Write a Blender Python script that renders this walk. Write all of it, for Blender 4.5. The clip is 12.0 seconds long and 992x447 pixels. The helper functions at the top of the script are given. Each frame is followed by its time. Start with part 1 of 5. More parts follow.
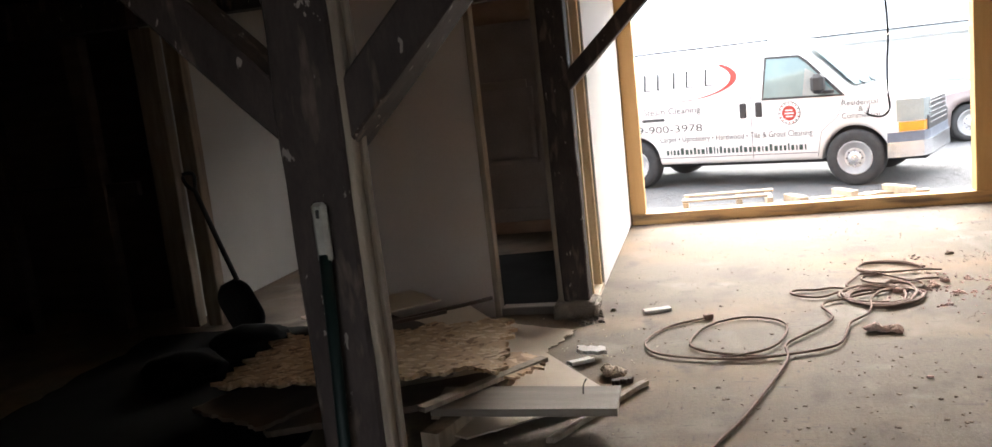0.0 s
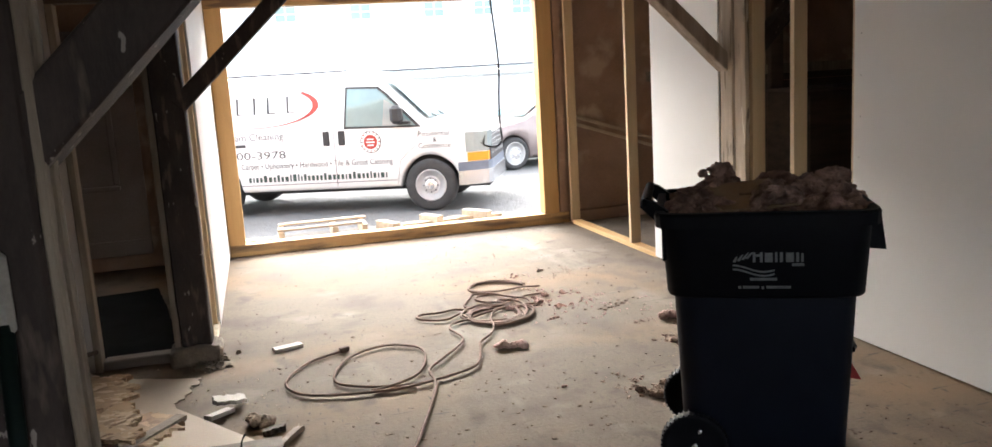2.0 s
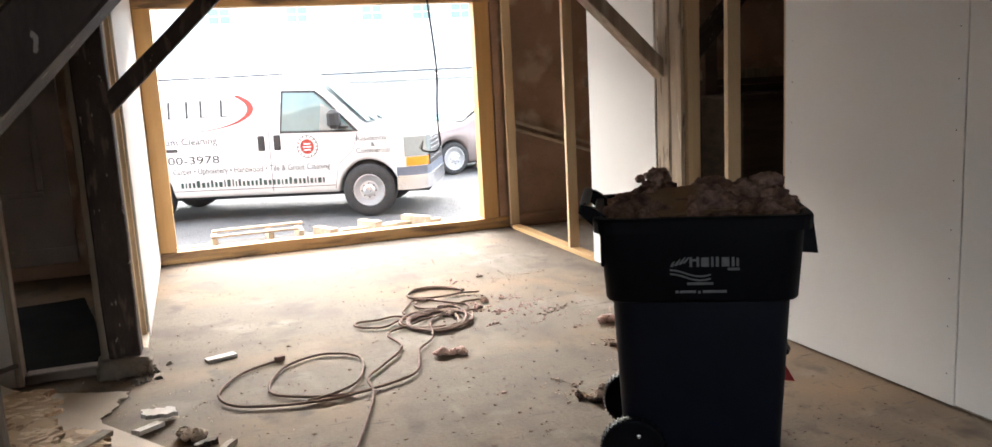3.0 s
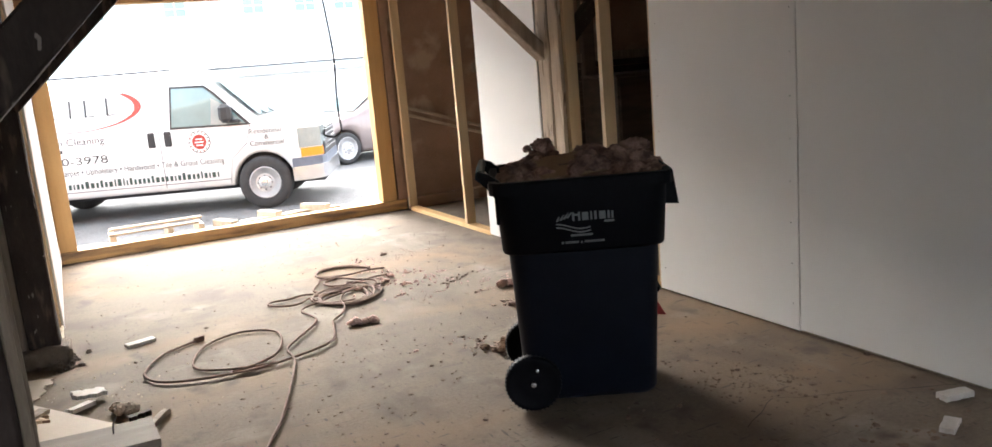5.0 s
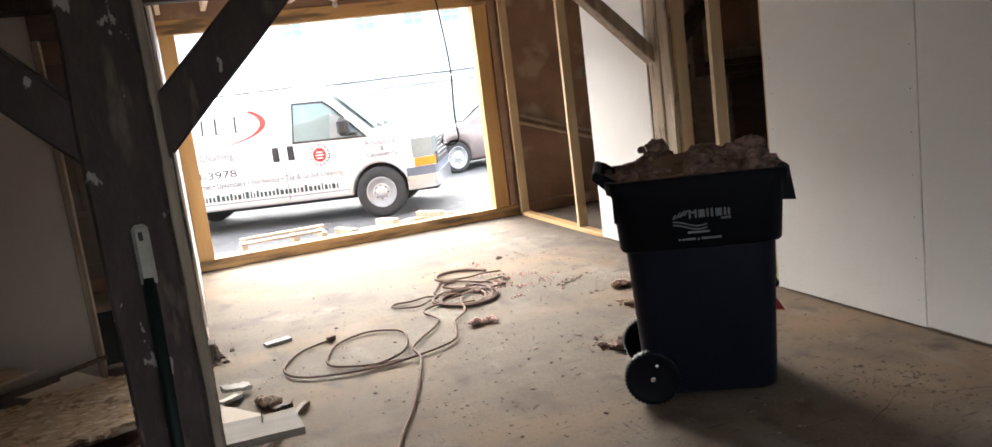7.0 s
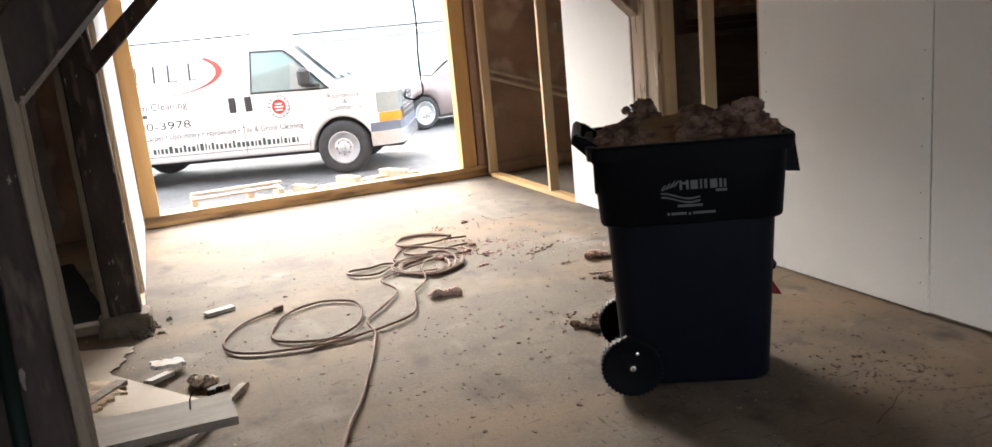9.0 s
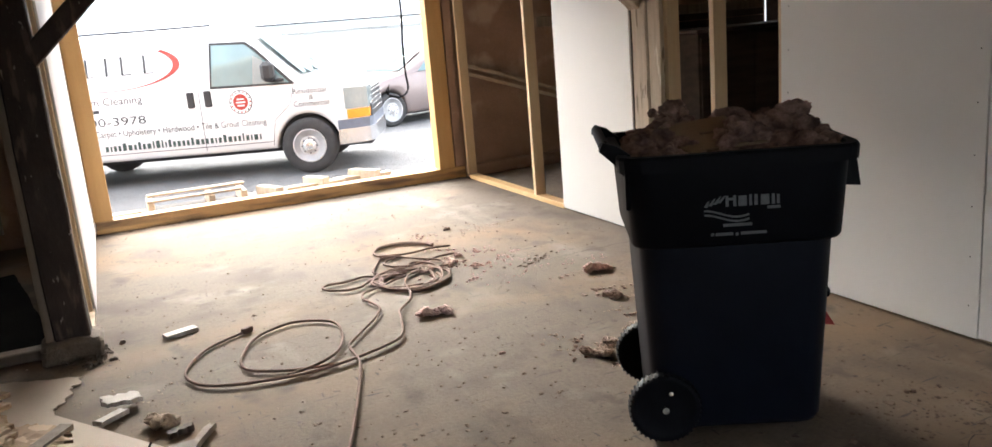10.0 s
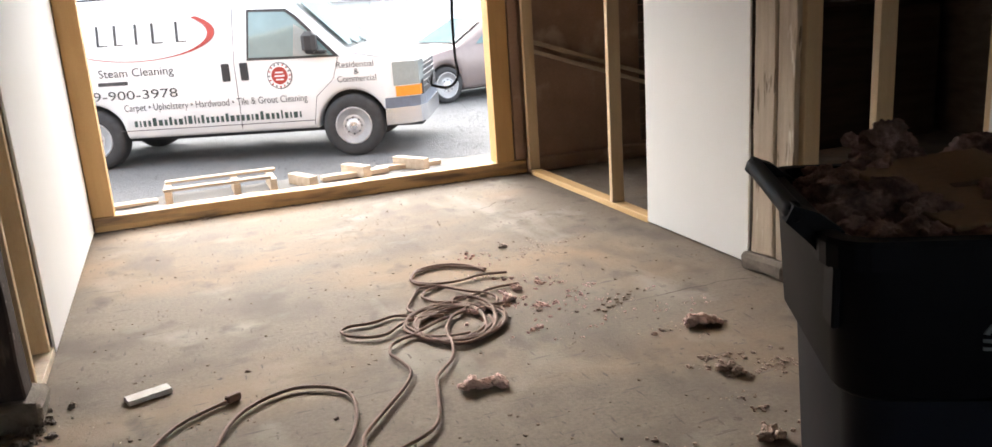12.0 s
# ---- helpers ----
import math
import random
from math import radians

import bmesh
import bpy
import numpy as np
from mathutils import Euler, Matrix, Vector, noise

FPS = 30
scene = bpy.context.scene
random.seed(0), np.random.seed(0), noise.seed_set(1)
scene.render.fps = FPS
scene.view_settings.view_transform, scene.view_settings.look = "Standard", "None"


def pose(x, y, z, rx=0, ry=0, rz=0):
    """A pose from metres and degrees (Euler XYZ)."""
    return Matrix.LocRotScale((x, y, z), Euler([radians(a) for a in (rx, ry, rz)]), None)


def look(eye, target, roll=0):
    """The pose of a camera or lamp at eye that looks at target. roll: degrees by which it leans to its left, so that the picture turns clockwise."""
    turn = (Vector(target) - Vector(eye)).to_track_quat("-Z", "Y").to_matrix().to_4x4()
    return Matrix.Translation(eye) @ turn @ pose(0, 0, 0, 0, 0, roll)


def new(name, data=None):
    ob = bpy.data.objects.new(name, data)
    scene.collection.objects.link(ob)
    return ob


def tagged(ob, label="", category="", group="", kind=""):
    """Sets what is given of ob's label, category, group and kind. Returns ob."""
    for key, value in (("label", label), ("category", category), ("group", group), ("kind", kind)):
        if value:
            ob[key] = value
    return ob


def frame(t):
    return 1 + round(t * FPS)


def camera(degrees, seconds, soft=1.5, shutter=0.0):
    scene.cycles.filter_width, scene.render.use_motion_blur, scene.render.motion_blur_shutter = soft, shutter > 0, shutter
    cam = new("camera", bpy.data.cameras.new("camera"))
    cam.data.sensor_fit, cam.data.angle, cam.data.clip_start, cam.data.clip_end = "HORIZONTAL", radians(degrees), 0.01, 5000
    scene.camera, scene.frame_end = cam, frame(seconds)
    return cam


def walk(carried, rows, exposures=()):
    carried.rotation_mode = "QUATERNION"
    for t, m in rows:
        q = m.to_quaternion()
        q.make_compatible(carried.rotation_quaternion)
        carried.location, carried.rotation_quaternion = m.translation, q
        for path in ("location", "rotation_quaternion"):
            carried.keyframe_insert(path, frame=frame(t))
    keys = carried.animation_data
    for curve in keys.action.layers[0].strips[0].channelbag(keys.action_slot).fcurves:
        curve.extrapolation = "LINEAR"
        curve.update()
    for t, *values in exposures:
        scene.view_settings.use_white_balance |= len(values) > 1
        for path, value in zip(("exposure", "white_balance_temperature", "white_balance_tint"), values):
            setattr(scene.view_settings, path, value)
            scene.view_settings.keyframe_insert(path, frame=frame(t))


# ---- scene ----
cam = camera(60.3, 12.0)
PATH = [
    (0, (0.12, 0.148, 1.491), (-0.37, 2.062, 1.177), -6.3),
    (0.5, (-0.08, 0.275, 1.48), (-0.568, 2.188, 1.166), -6.4),
    (1, (-0.163, 0.385, 1.503), (-0.422, 2.348, 1.218), -5.6),
    (1.5, (-0.231, 0.399, 1.511), (0.025, 2.358, 1.197), -3.7),
    (2, (-0.295, 0.38, 1.509), (0.221, 2.283, 1.171), -3.4),
    (2.5, (-0.295, 0.411, 1.502), (0.325, 2.282, 1.164), -3.2),
    (3, (-0.281, 0.408, 1.509), (0.37, 2.269, 1.174), -3.0),
    (3.5, (-0.286, 0.406, 1.505), (0.506, 2.21, 1.164), -2.4),
    (5.3, (-0.516, -0.025, 1.489), (0.362, 1.732, 1.109), -5.1),
    (5.5, (-0.536, -0.033, 1.473), (0.298, 1.743, 1.088), -6.7),
    (6, (-0.602, -0.073, 1.476), (0.034, 1.783, 1.089), -7.8),
    (6.5, (-0.596, -0.101, 1.494), (0.051, 1.76, 1.153), -7.6),
    (8.3, (-0.536, 0.081, 1.5), (0.088, 1.952, 1.171), -6.2),
    (8.5, (-0.471, 0.147, 1.478), (0.147, 2.019, 1.137), -6.2),
    (9, (-0.429, 0.321, 1.456), (0.273, 2.141, 1.016), -5.5),
    (9.5, (-0.471, 0.572, 1.483), (0.305, 2.359, 1.031), -4.9),
    (10, (-0.417, 0.827, 1.449), (0.369, 2.609, 0.992), -4.8),
    (10.5, (-0.254, 1.092, 1.451), (0.528, 2.873, 0.986), -4.5),
    (11, (-0.177, 1.379, 1.44), (0.62, 3.151, 0.965), -4.4),
    (11.5, (-0.073, 1.695, 1.439), (0.789, 3.429, 0.94), -4.0),
    (12, (0.021, 1.983, 1.437), (0.68, 3.801, 0.926), -3.9),
]
EXPOSURES = [(0, 3.58), (2, 3.56), (3.5, 3.66), (6, 3.62), (6.5, 3.66), (8.5, 3.74), (9, 3.72), (10, 3.55), (11, 3.34), (12, 3.12)]
walk(cam, [(t, look(eye, target, roll)) for t, eye, target, roll in PATH], EXPOSURES)

# ---- sky and sun: a bright overcast day ----
world = bpy.data.worlds.new("overcast_sky")
world.use_nodes = True
scene.world = world
_n, _l = world.node_tree.nodes, world.node_tree.links
sky = _n.new("ShaderNodeTexSky")
sky.sky_type, sky.sun_disc = "NISHITA", False
SUN_EL, SUN_ROT = radians(20), radians(2)
sky.sun_elevation, sky.sun_rotation = SUN_EL, SUN_ROT
sky.air_density, sky.dust_density, sky.ozone_density = 1.0, 4.0, 1.0
_haze = _n.new("ShaderNodeHueSaturation")
_haze.inputs["Saturation"].default_value = 0.35
_l.new(sky.outputs[0], _haze.inputs["Color"])
_l.new(_haze.outputs[0], _n["Background"].inputs[0])
_n["Background"].inputs[1].default_value = 0.15
sun = new("sun", bpy.data.lights.new("sun", "SUN"))
sun.data.energy, sun.data.angle, sun.data.color = 1.15, radians(140), (1.0, 0.96, 0.9)
sun.matrix_basis = look((20 * math.sin(SUN_ROT), 20 * math.cos(SUN_ROT), 20 * math.tan(SUN_EL)), (0, 0, 0))


# ---- materials ----
def material(name, colour, dark=None, rough=0.7, scale=6.0, fine=90.0, spread=0.5, bump=0.15, metal=0.0, stretch=(1, 1, 1), fine_amount=0.25, tint=0.0, spec=0.5, bump_dist=0.004):
    """A surface with large stains and fine grain. tint: how far single pieces differ."""
    m = bpy.data.materials.new(name)
    m.use_nodes = True
    n, l = m.node_tree.nodes, m.node_tree.links
    b = n["Principled BSDF"]
    b.inputs["Roughness"].default_value, b.inputs["Metallic"].default_value = rough, metal
    b.inputs["Specular IOR Level"].default_value = spec
    co, mp = n.new("ShaderNodeTexCoord"), n.new("ShaderNodeMapping")
    mp.inputs["Scale"].default_value = stretch
    l.new(co.outputs["Object"], mp.inputs["Vector"])
    big, small = n.new("ShaderNodeTexNoise"), n.new("ShaderNodeTexNoise")
    big.inputs["Scale"].default_value, big.inputs["Detail"].default_value = scale, 6
    small.inputs["Scale"].default_value, small.inputs["Detail"].default_value = fine, 5
    small.inputs["Roughness"].default_value = 0.7
    for t in (big, small):
        l.new(mp.outputs[0], t.inputs["Vector"])
    dark = dark or tuple(c * 0.6 for c in colour)
    ramp = n.new("ShaderNodeValToRGB")
    ramp.color_ramp.elements[0].position, ramp.color_ramp.elements[1].position = 0.5 - spread / 2, 0.5 + spread / 2
    ramp.color_ramp.elements[0].color, ramp.color_ramp.elements[1].color = (*dark, 1), (*colour, 1)
    l.new(big.outputs[0], ramp.inputs[0])
    mix = n.new("ShaderNodeMix")
    mix.data_type, mix.blend_type = "RGBA", "OVERLAY"
    mix.inputs["Factor"].default_value = fine_amount
    l.new(ramp.outputs[0], mix.inputs["A"])
    l.new(small.outputs[0], mix.inputs["B"])
    out = mix.outputs["Result"]
    if tint:
        info, hsv, mr = n.new("ShaderNodeObjectInfo"), n.new("ShaderNodeHueSaturation"), n.new("ShaderNodeMapRange")
        mr.inputs["To Min"].default_value, mr.inputs["To Max"].default_value = 1 - tint, 1 + tint
        l.new(info.outputs["Random"], mr.inputs["Value"])
        l.new(mr.outputs[0], hsv.inputs["Value"])
        l.new(out, hsv.inputs["Color"])
        out = hsv.outputs[0]
    l.new(out, b.inputs["Base Color"])
    if bump:
        bp = n.new("ShaderNodeBump")
        bp.inputs["Strength"].default_value, bp.inputs["Distance"].default_value = bump, bump_dist
        add = n.new("ShaderNodeMath")
        l.new(big.outputs[0], add.inputs[0])
        l.new(small.outputs[0], add.inputs[1])
        l.new(add.outputs[0], bp.inputs["Height"])
        l.new(bp.outputs[0], b.inputs["Normal"])
    return m


def flecks(m, colour, scale=14.0, low=0.62, high=0.66, stretch=(1, 1, 1), rough=None):
    """Adds worn or splashed patches of another colour to a material."""
    n, l = m.node_tree.nodes, m.node_tree.links
    b = n["Principled BSDF"]
    src = b.inputs["Base Color"].links[0].from_socket
    co, mp, tex, ramp, mix = (n.new("ShaderNode" + k) for k in ("TexCoord", "Mapping", "TexNoise", "ValToRGB", "Mix"))
    mp.inputs["Scale"].default_value = stretch
    l.new(co.outputs["Object"], mp.inputs["Vector"])
    l.new(mp.outputs[0], tex.inputs["Vector"])
    tex.inputs["Scale"].default_value, tex.inputs["Detail"].default_value = scale, 4
    ramp.color_ramp.elements[0].position, ramp.color_ramp.elements[1].position = low, high
    l.new(tex.outputs[0], ramp.inputs[0])
    mix.data_type = "RGBA"
    l.new(ramp.outputs[0], mix.inputs["Factor"])
    l.new(src, mix.inputs["A"])
    mix.inputs["B"].default_value = (*colour, 1)
    l.new(mix.outputs["Result"], b.inputs["Base Color"])
    return m


CONCRETE = material("dusty_concrete", (0.2, 0.158, 0.12), (0.138, 0.106, 0.08), 0.9, 1.1, 55, 0.55, 0.5, fine_amount=0.55)
flecks(flecks(CONCRETE, (0.108, 0.082, 0.062), 2.2, 0.5, 0.7), (0.245, 0.215, 0.18), 2.6, 0.57, 0.74)
flecks(CONCRETE, (0.262, 0.172, 0.1), 0.9, 0.47, 0.72, (0.6, 1, 1))
flecks(CONCRETE, (0.262, 0.228, 0.19), 1.7, 0.6, 0.7, (1, 0.35, 1))
flecks(CONCRETE, (0.085, 0.064, 0.048), 4.5, 0.6, 0.75, (1, 0.8, 1))
flecks(CONCRETE, (0.085, 0.065, 0.05), 1.3, 0.58, 0.78, (1.6, 0.7, 1))
flecks(flecks(CONCRETE, (0.085, 0.065, 0.05), 24, 0.67, 0.72), (0.105, 0.082, 0.065), 6, 0.64, 0.69, (1, 7, 1))
flecks(CONCRETE, (0.1, 0.078, 0.06), 9, 0.65, 0.69, (6, 1, 1))
CONCRETE_EDGE = material("slab_edge", (0.2, 0.19, 0.178), (0.14, 0.132, 0.122), 0.9, 3, 60, bump=0.4)
NEW_PINE = material("new_pine", (0.72, 0.46, 0.2), (0.6, 0.35, 0.13), 0.6, 3, 60, 0.6, 0.1, stretch=(6, 6, 0.6), tint=0.08)
NEW_PINE_Y = material("new_pine_along_y", (0.72, 0.48, 0.24), (0.58, 0.36, 0.15), 0.6, 3, 60, 0.6, 0.1, stretch=(6, 0.6, 6), tint=0.08)
NEW_PINE_X = material("new_pine_along_x", (0.66, 0.43, 0.2), (0.5, 0.3, 0.13), 0.65, 3, 60, 0.6, 0.1, stretch=(0.6, 6, 6), tint=0.08)
flecks(NEW_PINE_X, (0.2, 0.13, 0.08), 3.5, 0.5, 0.66, (0.5, 2, 4))
STUD_PINE = material("pale_stud_pine", (0.76, 0.59, 0.38), (0.64, 0.46, 0.27), 0.6, 3, 60, 0.6, 0.12, stretch=(6, 6, 0.6), tint=0.08)
OLD_PAINT = material("old_dark_paint", (0.075, 0.057, 0.052), (0.036, 0.028, 0.026), 0.6, 5, 40, 0.5, 0.35, stretch=(3, 3, 1), spec=0.15)
flecks(OLD_PAINT, (0.3, 0.26, 0.24), 26, 0.67, 0.69, (1.3, 1.3, 0.6))
flecks(OLD_PAINT, (0.13, 0.098, 0.082), 7, 0.6, 0.68, (2.5, 2.5, 0.6))
OLD_WOOD = material("old_bare_wood", (0.4, 0.33, 0.26), (0.2, 0.155, 0.12), 0.8, 4, 70, 0.5, 0.4, stretch=(6, 6, 0.7), tint=0.12)
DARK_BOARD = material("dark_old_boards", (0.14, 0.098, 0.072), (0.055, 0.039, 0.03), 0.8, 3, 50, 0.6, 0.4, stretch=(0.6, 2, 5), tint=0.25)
WHITE_SHEET = material("white_wallboard", (0.88, 0.875, 0.86), (0.82, 0.815, 0.8), 0.5, 1.2, 120, 0.6, 0.04, fine_amount=0.06)
GREY_PANEL = material("dull_grey_brown_panel", (0.66, 0.575, 0.52), (0.55, 0.475, 0.43), 0.7, 1.5, 90, 0.6, 0.06, fine_amount=0.1)
BROWN_WALL = material("brown_stained_board", (0.44, 0.29, 0.215), (0.24, 0.157, 0.116), 0.8, 2.2, 60, 0.5, 0.3)
flecks(BROWN_WALL, (0.5, 0.38, 0.29), 3.0, 0.57, 0.68)
WORN_POST = material("flaking_cream_timber", (0.62, 0.52, 0.4), (0.44, 0.35, 0.26), 0.8, 4, 70, 0.5, 0.5, stretch=(6, 6, 0.7))
flecks(flecks(WORN_POST, (0.24, 0.18, 0.13), 9, 0.63, 0.67, (3, 3, 0.4)), (0.72, 0.66, 0.56), 6, 0.62, 0.66, (3, 3, 0.5))
STORE_DOOR = material("faded_grey_brown_paint", (0.3, 0.255, 0.235), (0.2, 0.165, 0.15), 0.75, 3, 60, 0.6, 0.2)
STORE_PANEL = material("dull_white_panel", (0.56, 0.56, 0.54), (0.45, 0.45, 0.43), 0.7, 1.2, 90, 0.6, 0.06, fine_amount=0.12)
STONE = material("crumbling_footing", (0.3, 0.25, 0.2), (0.15, 0.12, 0.1), 0.9, 12, 60, 0.5, 0.9, bump_dist=0.02)
CEILING = material("ceiling_boards", (0.76, 0.66, 0.53), (0.6, 0.5, 0.38), 0.75, 3, 60, 0.6, 0.3, stretch=(6, 0.6, 6), tint=0.1)
GRAVEL = material("grey_gravel", (0.235, 0.233, 0.235), (0.165, 0.164, 0.166), 0.9, 0.8, 45, 0.6, 0.9, fine_amount=0.6, bump_dist=0.03)
STEEL_DARK = material("dark_steel", (0.04, 0.04, 0.04), None, 0.5, metal=0.6)


# ---- building helpers ----
def part(name, bm, mat, parent=None, label="", smooth=False):
    """Links a bmesh as one mesh object, under parent if given."""
    me = bpy.data.meshes.new(name)
    bmesh.ops.recalc_face_normals(bm, faces=bm.faces[:])
    if smooth:
        for f in bm.faces:
            f.smooth = True
    bm.to_mesh(me)
    bm.free()
    for m in (mat if isinstance(mat, (list, tuple)) else [mat]):
        me.materials.append(m)
    ob = new(name, me)
    ob.parent = parent
    if label:
        ob["label"] = label
    return ob


def block(x0, x1, y0, y1, z0, z1, bevel=0.003, bm=None, wobble=0.0, cuts=0):
    """A bevelled block; cuts along its longest side and wobble give it an uneven, worn outline."""
    own = bmesh.new()
    m = Matrix.LocRotScale(((x0 + x1) / 2, (y0 + y1) / 2, (z0 + z1) / 2), None, (abs(x1 - x0), abs(y1 - y0), abs(z1 - z0)))
    bmesh.ops.create_cube(own, size=1, matrix=m)
    if bevel:
        bmesh.ops.bevel(own, geom=own.edges[:], offset=min(bevel, abs(x1 - x0) / 3, abs(y1 - y0) / 3, abs(z1 - z0) / 3), segments=1, affect="EDGES")
    if cuts:
        ax = max(range(3), key=lambda i: (abs(x1 - x0), abs(y1 - y0), abs(z1 - z0))[i])
        lo, hi = ((x0, x1), (y0, y1), (z0, z1))[ax]
        nrm = Vector((0, 0, 0))
        nrm[ax] = 1
        for k in range(1, cuts + 1):
            p = Vector((0, 0, 0))
            p[ax] = lo + (hi - lo) * k / (cuts + 1)
            bmesh.ops.bisect_plane(own, geom=own.verts[:] + own.edges[:] + own.faces[:], plane_co=p, plane_no=nrm)
    if wobble:
        for v in own.verts:
            v.co += noise.noise_vector(v.co * 5.3) * wobble
    if bm is None:
        return own
    me = bpy.data.meshes.new("t")
    own.to_mesh(me)
    own.free()
    bm.from_mesh(me)
    bpy.data.meshes.remove(me)
    return bm


def beam(a, b, w, h, up=(0, 0, 1), bevel=0.004, wobble=0.0, cuts=0, bm=None):
    """A timber of section w (sideways) by h (upwards) from a to b."""
    a, b = Vector(a), Vector(b)
    d = (b - a).normalized()
    side = d.cross(Vector(up)).normalized()
    m = Matrix((d, side, side.cross(d))).transposed().to_4x4()
    m.translation = a
    own = block(0, (b - a).length, -w / 2, w / 2, -h / 2, h / 2, bevel, None, wobble, cuts)
    bmesh.ops.transform(own, matrix=m, verts=own.verts[:])
    if bm is None:
        return own
    me = bpy.data.meshes.new("t")
    own.to_mesh(me)
    own.free()
    bm.from_mesh(me)
    bpy.data.meshes.remove(me)
    return bm


def empty(name, label, category, at=(0, 0, 0), group="", kind="", m=None):
    ob = new(name)
    ob.empty_display_size = 0.1
    ob.matrix_basis = m if m is not None else Matrix.Translation(at)
    return tagged(ob, label, category, group, kind)


def structure(name, bm, mat, label, category):
    return tagged(part(name, bm, mat), label, category, "", "structure")


# ---- ground, floor, walls, ceiling ----
GROUND_Z = -0.35
bm = bmesh.new()
bmesh.ops.create_grid(bm, x_segments=1, y_segments=1, size=400, matrix=Matrix.Translation((0, 0, GROUND_Z)))
structure("ground", bm, GRAVEL, "grey gravel yard outside the building", "ground")

bm = block(-7, 6.5, -3.2, 8.66, GROUND_Z + 0.004, 0, 0)
floor = structure("floor", bm, CONCRETE, "dusty tan concrete floor with cracks and dirt", "floor")

wall_front = structure("wall_front", block(-7, -2.75, 8.52, 8.66, 0, 2.6, 0), BROWN_WALL, "brown stained front wall beside the large opening", "wall")
for b in ((-2.75, -2.45, 8.52, 8.66, 1.9, 2.6), (-2.45, -0.65, 8.52, 8.66, 0, 2.6), (-0.65, 2.6, 8.52, 8.66, 2.39, 2.6), (2.59, 6.5, 8.54, 8.66, 0.0, 2.6)):
    part("wall_section", block(*b, 0), BROWN_WALL, wall_front)
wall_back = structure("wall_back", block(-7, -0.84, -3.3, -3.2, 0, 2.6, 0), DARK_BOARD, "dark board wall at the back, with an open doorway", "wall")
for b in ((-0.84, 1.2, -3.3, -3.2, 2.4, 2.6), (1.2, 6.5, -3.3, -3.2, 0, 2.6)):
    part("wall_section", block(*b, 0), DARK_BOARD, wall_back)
# out-of-view partition, added to stop the back doorway's light reaching the store
structure("wall_behind", block(-0.95, -0.85, -3.2, 0.5, 0, 2.44, 0), DARK_BOARD, "unseen dark board partition added to keep light off the store", "wall")
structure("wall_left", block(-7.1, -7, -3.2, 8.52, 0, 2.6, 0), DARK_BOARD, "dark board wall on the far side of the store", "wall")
structure("wall_right", block(6.5, 6.6, -3.2, 8.52, 0, 2.6, 0), DARK_BOARD, "dark board wall closing the side room", "wall")

bm = bmesh.new()
block(-7.1, 6.6, -3.3, 8.66, 2.62, 2.68, 0, bm)
for k in range(34):
    x = -6.63 + k * 0.4
    block(x, x + 0.045, -3.2, 8.52, 2.44, 2.62, 0.003, bm)
structure("ceiling", bm, CEILING, "bare wooden ceiling with exposed joists", "ceiling")

# ---- framing of the big opening ----
opening = tagged(empty("door_opening", "large doorway framed in new yellow pine, without a door", "doorway"), kind="structure")
part("jamb", block(-0.645, -0.5, 8.5, 8.64, 0.112, 2.25, 0.004), NEW_PINE, opening)
part("jamb", block(2.43, 2.585, 8.5, 8.64, 0.112, 2.25, 0.004), NEW_PINE, opening)
part("header", block(-0.66, 2.6, 8.5, 8.64, 2.252, 2.385, 0.004), NEW_PINE_X, opening)
part("sill", block(-0.645, 2.7, 8.515, 8.655, 0, 0.11, 0.006, None, 0.006, 14), NEW_PINE_X, opening, "dirt-stained pine sill beam")

# ---- old posts, braces, beams ----
def old_post(label, x0, x1, y0, y1, z0, z1, mat=OLD_PAINT):
    p = empty("timber_post", label, "post", ((x0 + x1) / 2, (y0 + y1) / 2, z0), "old timber frame", "structure")
    o = part("shaft", block(x0, x1, y0, y1, z0, z1, 0.008, None, 0.008, 12), mat, p)
    o.matrix_parent_inverse = p.matrix_basis.inverted()
    return p


def under(p, name, bm, mat, label=""):
    o = part(name, bm, mat, p, label)
    o.matrix_parent_inverse = p.matrix_basis.inverted()
    return o


post_near = old_post("old dark painted timber post with flaking paint and diagonal braces", -0.797, -0.645, 1.88, 1.962, 0, 2.16)
under(post_near, "brace", beam((-0.70, 1.958, 1.405), (-0.1, 1.958, 2.015), 0.1, 0.15, (0, 1, 0), 0.006, 0.004, 6), OLD_PAINT)
under(post_near, "brace", beam((-0.76, 1.958, 1.455), (-1.36, 1.958, 2.065), 0.1, 0.15, (0, 1, 0), 0.006, 0.004, 6), OLD_PAINT)
post_left = old_post("old dark timber post beside the side doorway on a crumbling footing", -0.83, -0.66, 5.36, 5.5, 0.1, 2.16)
under(post_left, "brace", beam((-0.70, 5.42, 1.45), (0.02, 5.42, 2.14), 0.09, 0.13, (0, 1, 0), 0.006, 0.004, 6), OLD_PAINT)
post_right = old_post("old weathered timber post with a diagonal brace", 2.66, 2.8, 5.3, 5.46, 0.1, 2.16, WORN_POST)
under(post_right, "brace", beam((2.70, 5.42, 1.48), (2.0, 5.42, 2.14), 0.09, 0.13, (0, 1, 0), 0.006, 0.004, 6), OLD_WOOD)
for y in (1.94, 5.43):
    structure("cross_beam", beam((-6.9, y, 2.3), (6.4, y, 2.3), 0.16, 0.26, bevel=0.01, wobble=0.008, cuts=20), OLD_PAINT, "old dark timber beam across the ceiling", "beam")

